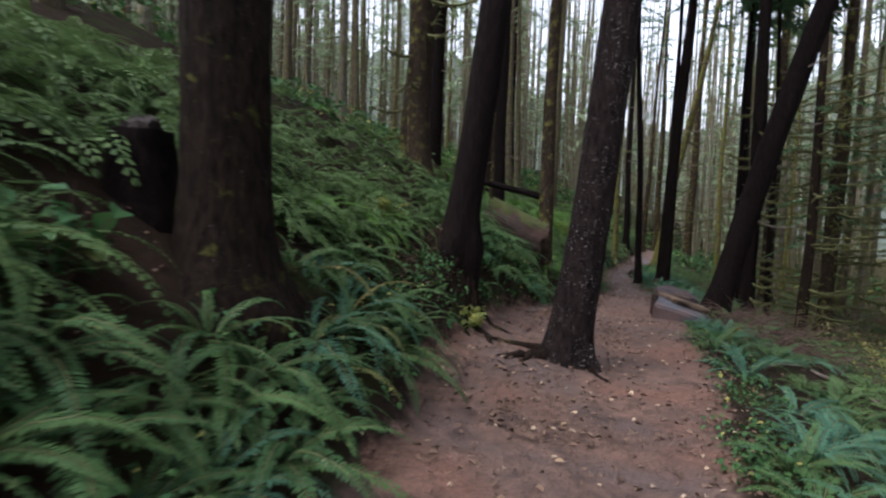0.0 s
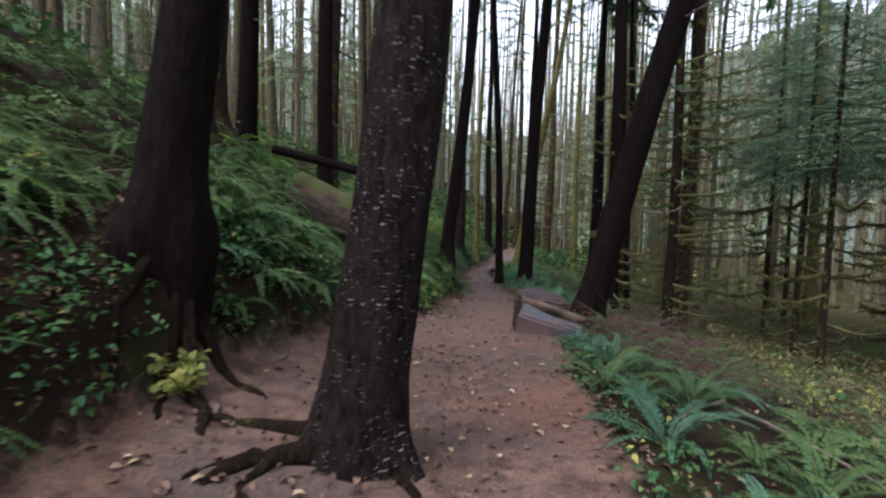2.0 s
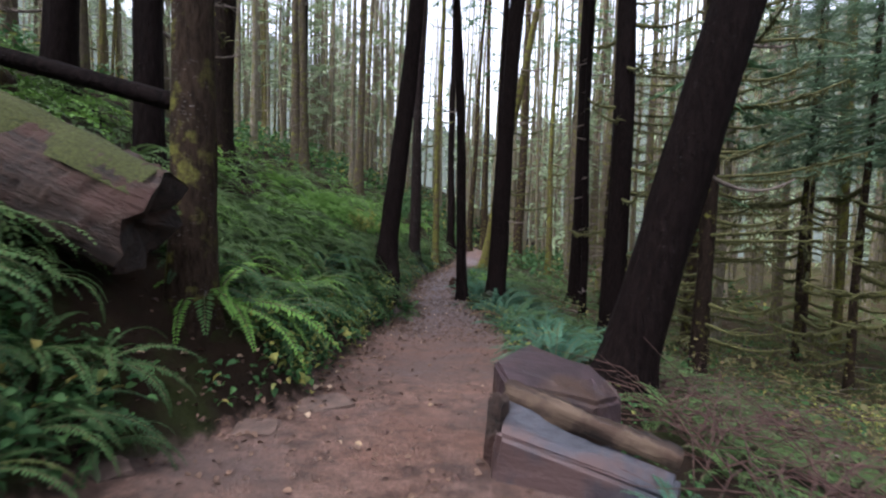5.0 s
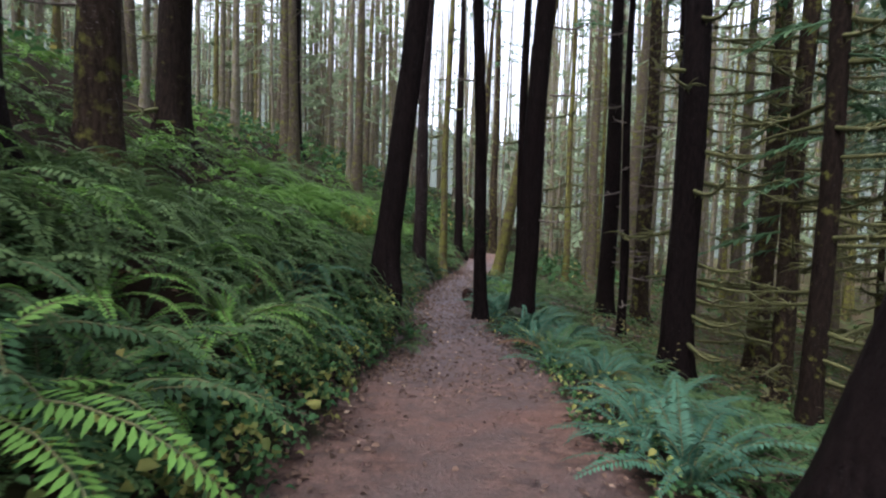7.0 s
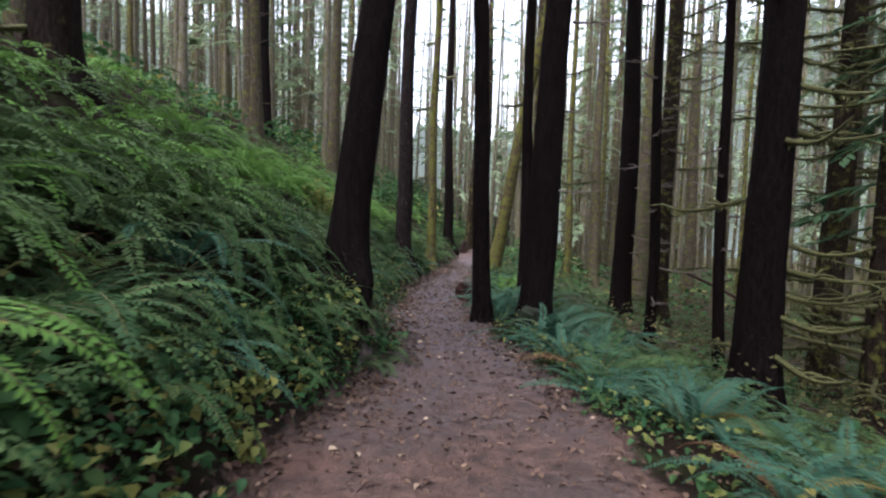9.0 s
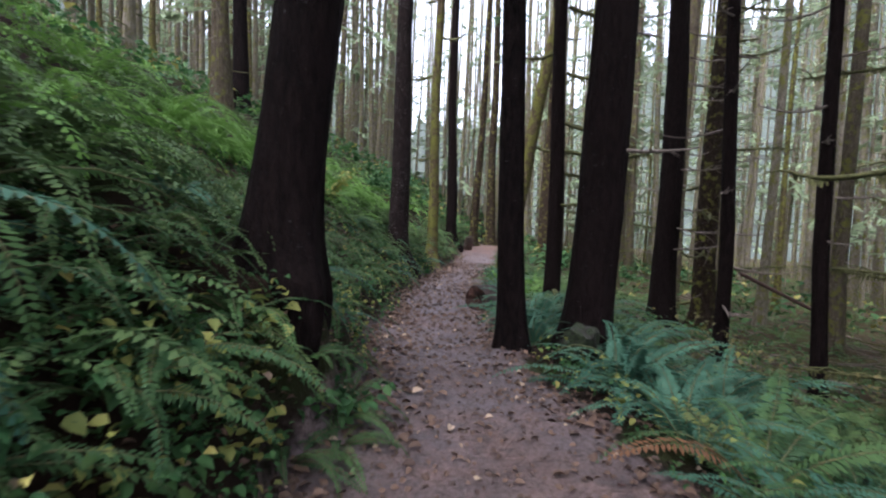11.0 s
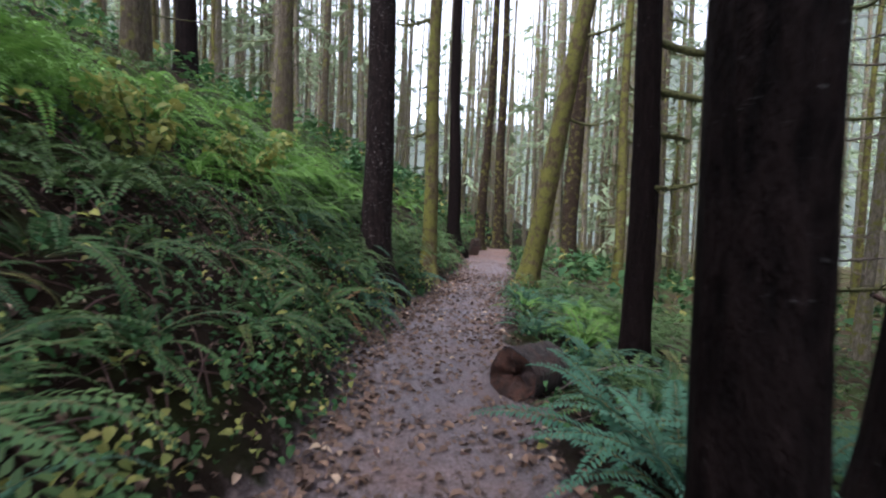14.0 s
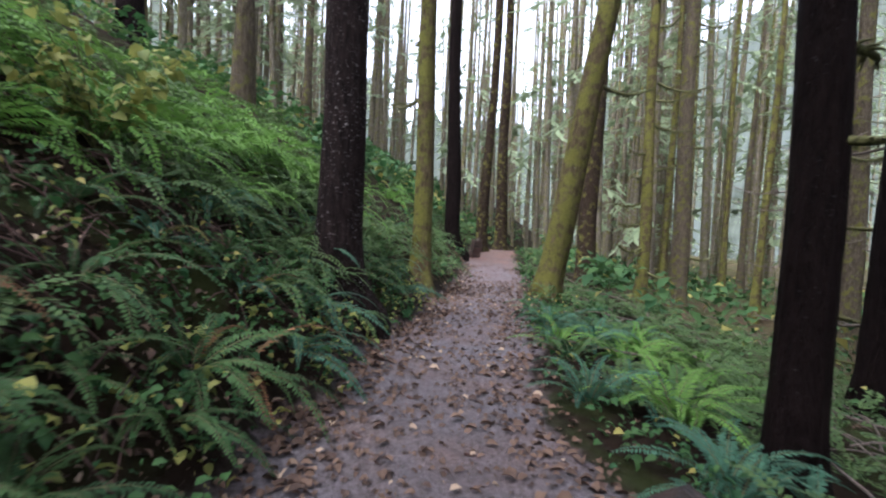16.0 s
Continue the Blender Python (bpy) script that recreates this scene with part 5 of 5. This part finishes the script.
# brush of dead twigs below the timber
r_ = np.random.RandomState(9)
g = Geo()
for _ in range(520):
    s_, d = r_.uniform(9.5, 15.5), abs(r_.normal(0, 1.0)) + 0.9
    x, y = place(s_, downhill_edge(s_) + d)
    L, a, e = r_.uniform(0.4, 1.3), r_.uniform(0, 6.28), r_.uniform(-0.1, 0.8)
    k = np.linspace(0, 1, 5)
    h = r_.uniform(0, 0.25)
    g.add(*tube(np.stack([x + L * k * math.cos(a), y + L * k * math.sin(a), ground_at(x, y) + h + L * (e * k - 0.5 * e * k ** 2) + 0.04 * np.sin(k * 7)], 1), 0.006 * (1.15 - k) + 0.001, 3))
tagged(new("brush_pile", g.mesh("brush_pile", TWIG_BROWN)), "tangle of red-brown dead twigs below the trail", "brush", kind="stuff")

# fallen sticks on the floor of the wood
r_ = np.random.RandomState(29)
g = Geo()
for _ in range(420):
    s_, d = r_.uniform(8, 42), 1.6 + 11 * r_.uniform() ** 1.2
    x, y = place(s_, float(downhill_edge(s_)) + d)
    L, a = r_.uniform(0.4, 2.2), r_.uniform(0, 6.28)
    k = np.linspace(0, 1, 6)
    X, Y = x + L * k * math.cos(a) + 0.05 * np.sin(k * 5), y + L * k * math.sin(a)
    g.add(*tube(np.stack([X, Y, ground(X, Y) + 0.04 + r_.uniform(0, 0.16) * np.sin(k * 3.1)], 1), r_.uniform(0.008, 0.022) * (1.15 - 0.8 * k), 4))
tagged(new("fallen_sticks", g.mesh("fallen_sticks", TWIG_DEAD)), "grey dead sticks scattered over the downhill slope", "sticks", kind="stuff")
x0, y0, x1, y1 = 12.5, 23.5, 15.6, 22.5
fallen_log("fallen_branch", "pale grey barkless branch lying on the forest floor", (x0, y0, ground_at(x0, y0) + 0.07), (x1, y1, ground_at(x1, y1) + 0.05), 0.045, TWIG_DEAD, LOG_END, False, 8, 12, False)

# loose grit on the trail
g_v, g_f = tube([(0, 0, -0.5), (0, 0, -0.1), (0, 0, 0.3), (0.05, 0, 0.5)], [0.25, 0.55, 0.5, 0.12], 5)
grit = []
for _ in range(2200):
    s_ = rng.uniform(1, 36)
    e0, e1 = uphill_edge(s_), downhill_edge(s_)
    x, y = place(s_, rng.uniform(e0 - 0.1, e1 + 0.1))
    k_ = 0.008 + 0.03 * rng.uniform() ** 4
    grit.append(np.array(pose(x, y, ground_at(x, y), rng.uniform(-30, 30), rng.uniform(-30, 30), rng.uniform(0, 360)) @ Matrix.Diagonal((k_ * 1.3, k_, k_ * 0.7, 1))))
tagged(new("grit", Geo().stamp((g_v, g_f), grit).mesh("grit", STONE, True)), "small brown stones and clods on the trail", "grit", kind="stuff")

# fallen leaves
litter = []


def strew(n, s0, s1, f, lo, hi):
    for _ in range(n):
        s_ = rng.uniform(s0, s1)
        u_ = f(s_)
        x, y = place(s_, u_)
        litter.append(np.array(pose(x, y, ground_at(x, y) + 0.012, rng.uniform(-25, 25), rng.uniform(-25, 25), rng.uniform(0, 360)) @ Matrix.Scale(rng.uniform(lo, hi), 4)))


strew(1500, -1, 12, lambda s_: rng.uniform(uphill_edge(s_) - 0.3, downhill_edge(s_) + 0.3), 0.025, 0.075)
strew(700, 4, 10, lambda s_: rng.normal(-0.7, 0.6), 0.03, 0.08)
strew(1200, 12, 40, lambda s_: rng.uniform(uphill_edge(s_) - 0.2, downhill_edge(s_) + 0.2), 0.025, 0.07)
strew(1200, 5.5, 11.5, lambda s_: uphill_edge(s_) - rng.uniform(0, 0.9), 0.03, 0.07)
strew(2600, 12, 40, lambda s_: uphill_edge(s_) + rng.normal(0.05, 0.22), 0.03, 0.09)
strew(1500, 2, 40, lambda s_: downhill_edge(s_) + rng.normal(0, 0.2), 0.03, 0.08)
strew(3400, 17, 36, lambda s_: rng.uniform(uphill_edge(s_), downhill_edge(s_)), 0.02, 0.065)
strew(3500, 0, 36, lambda s_: uphill_edge(s_) - rng.uniform(0, 4), 0.03, 0.075)
strew(2600, 21, 29, lambda s_: uphill_edge(s_) - rng.uniform(0.05, 2.6), 0.03, 0.075)
strew(2000, 0, 36, lambda s_: downhill_edge(s_) + rng.uniform(0, 7), 0.03, 0.08)
strew(350, 18, 36, lambda s_: rng.uniform(uphill_edge(s_), downhill_edge(s_)), 0.06, 0.10)
strew(900, 18, 34, lambda s_: uphill_edge(s_) + abs(rng.normal(0, 0.3)), 0.05, 0.10)
strew(500, 18, 34, lambda s_: downhill_edge(s_) - abs(rng.normal(0, 0.25)), 0.05, 0.10)
tagged(new("leaf_litter", Geo().stamp(leaf_template(1, 0.7, 0.35, 0.2), litter).mesh("leaf_litter", LEAF_LITTER)), "brown fallen leaves strewn on the trail and banks", "leaf litter", kind="stuff")

big_leaf = Geo().add(*leaf_template(1, 0.8, 0.2, 0.1)).mesh("fallen_leaf", LEAF_PALE)
for i in range(56):
    s_ = rng.uniform(11, 30) if i > 40 else rng.uniform(2, 11)
    u_ = rng.uniform(uphill_edge(s_) + 0.1, downhill_edge(s_) - 0.05)
    x, y = place(s_, u_)
    tagged(piece("fallen_leaf", big_leaf, None, pose(x, y, ground_at(x, y) + 0.018, rng.uniform(-12, 12), rng.uniform(-12, 12), rng.uniform(0, 360)) @ Matrix.Scale(rng.uniform(0.045, 0.085), 4)), "large pale fallen leaf on the trail", "leaf", "fallen leaves on the trail")
# dead twigs caught on the bare part of the bank
r_ = np.random.RandomState(19)
g = Geo()
for _ in range(260):
    s_, d = r_.uniform(21, 28.5), r_.uniform(0.2, 2.6)
    x, y = place(s_, float(uphill_edge(s_)) - d)
    L, a = r_.uniform(0.2, 0.8), r_.uniform(0, 6.28)
    k = np.linspace(0, 1, 5)
    X, Y = x + L * k * math.cos(a), y + L * k * math.sin(a)
    g.add(*tube(np.stack([X, Y, ground(X, Y) + 0.03 + 0.08 * np.sin(k * 3.1)], 1), 0.006 * (1.15 - k) + 0.0015, 3))
tagged(new("twig_litter", g.mesh("twig_litter", TWIG_BROWN)), "dead brown twigs strewn over the bare bank", "twigs", kind="stuff")
twig_mesh = [branch_template(L, 90 + i, 2, 0.008, 0.0).mesh("twig", TWIG_BROWN, True) for i, L in enumerate((0.25, 0.4))]
for i in range(46):
    s_ = rng.uniform(2, 32)
    u_ = rng.uniform(uphill_edge(s_), downhill_edge(s_))
    x, y = place(s_, u_)
    tagged(piece("twig", twig_mesh[i % 2], None, pose(x, y, ground_at(x, y) + 0.012, 0, 0, rng.uniform(0, 360))), "small brown twig lying on the trail", "twig", "twigs on the trail")
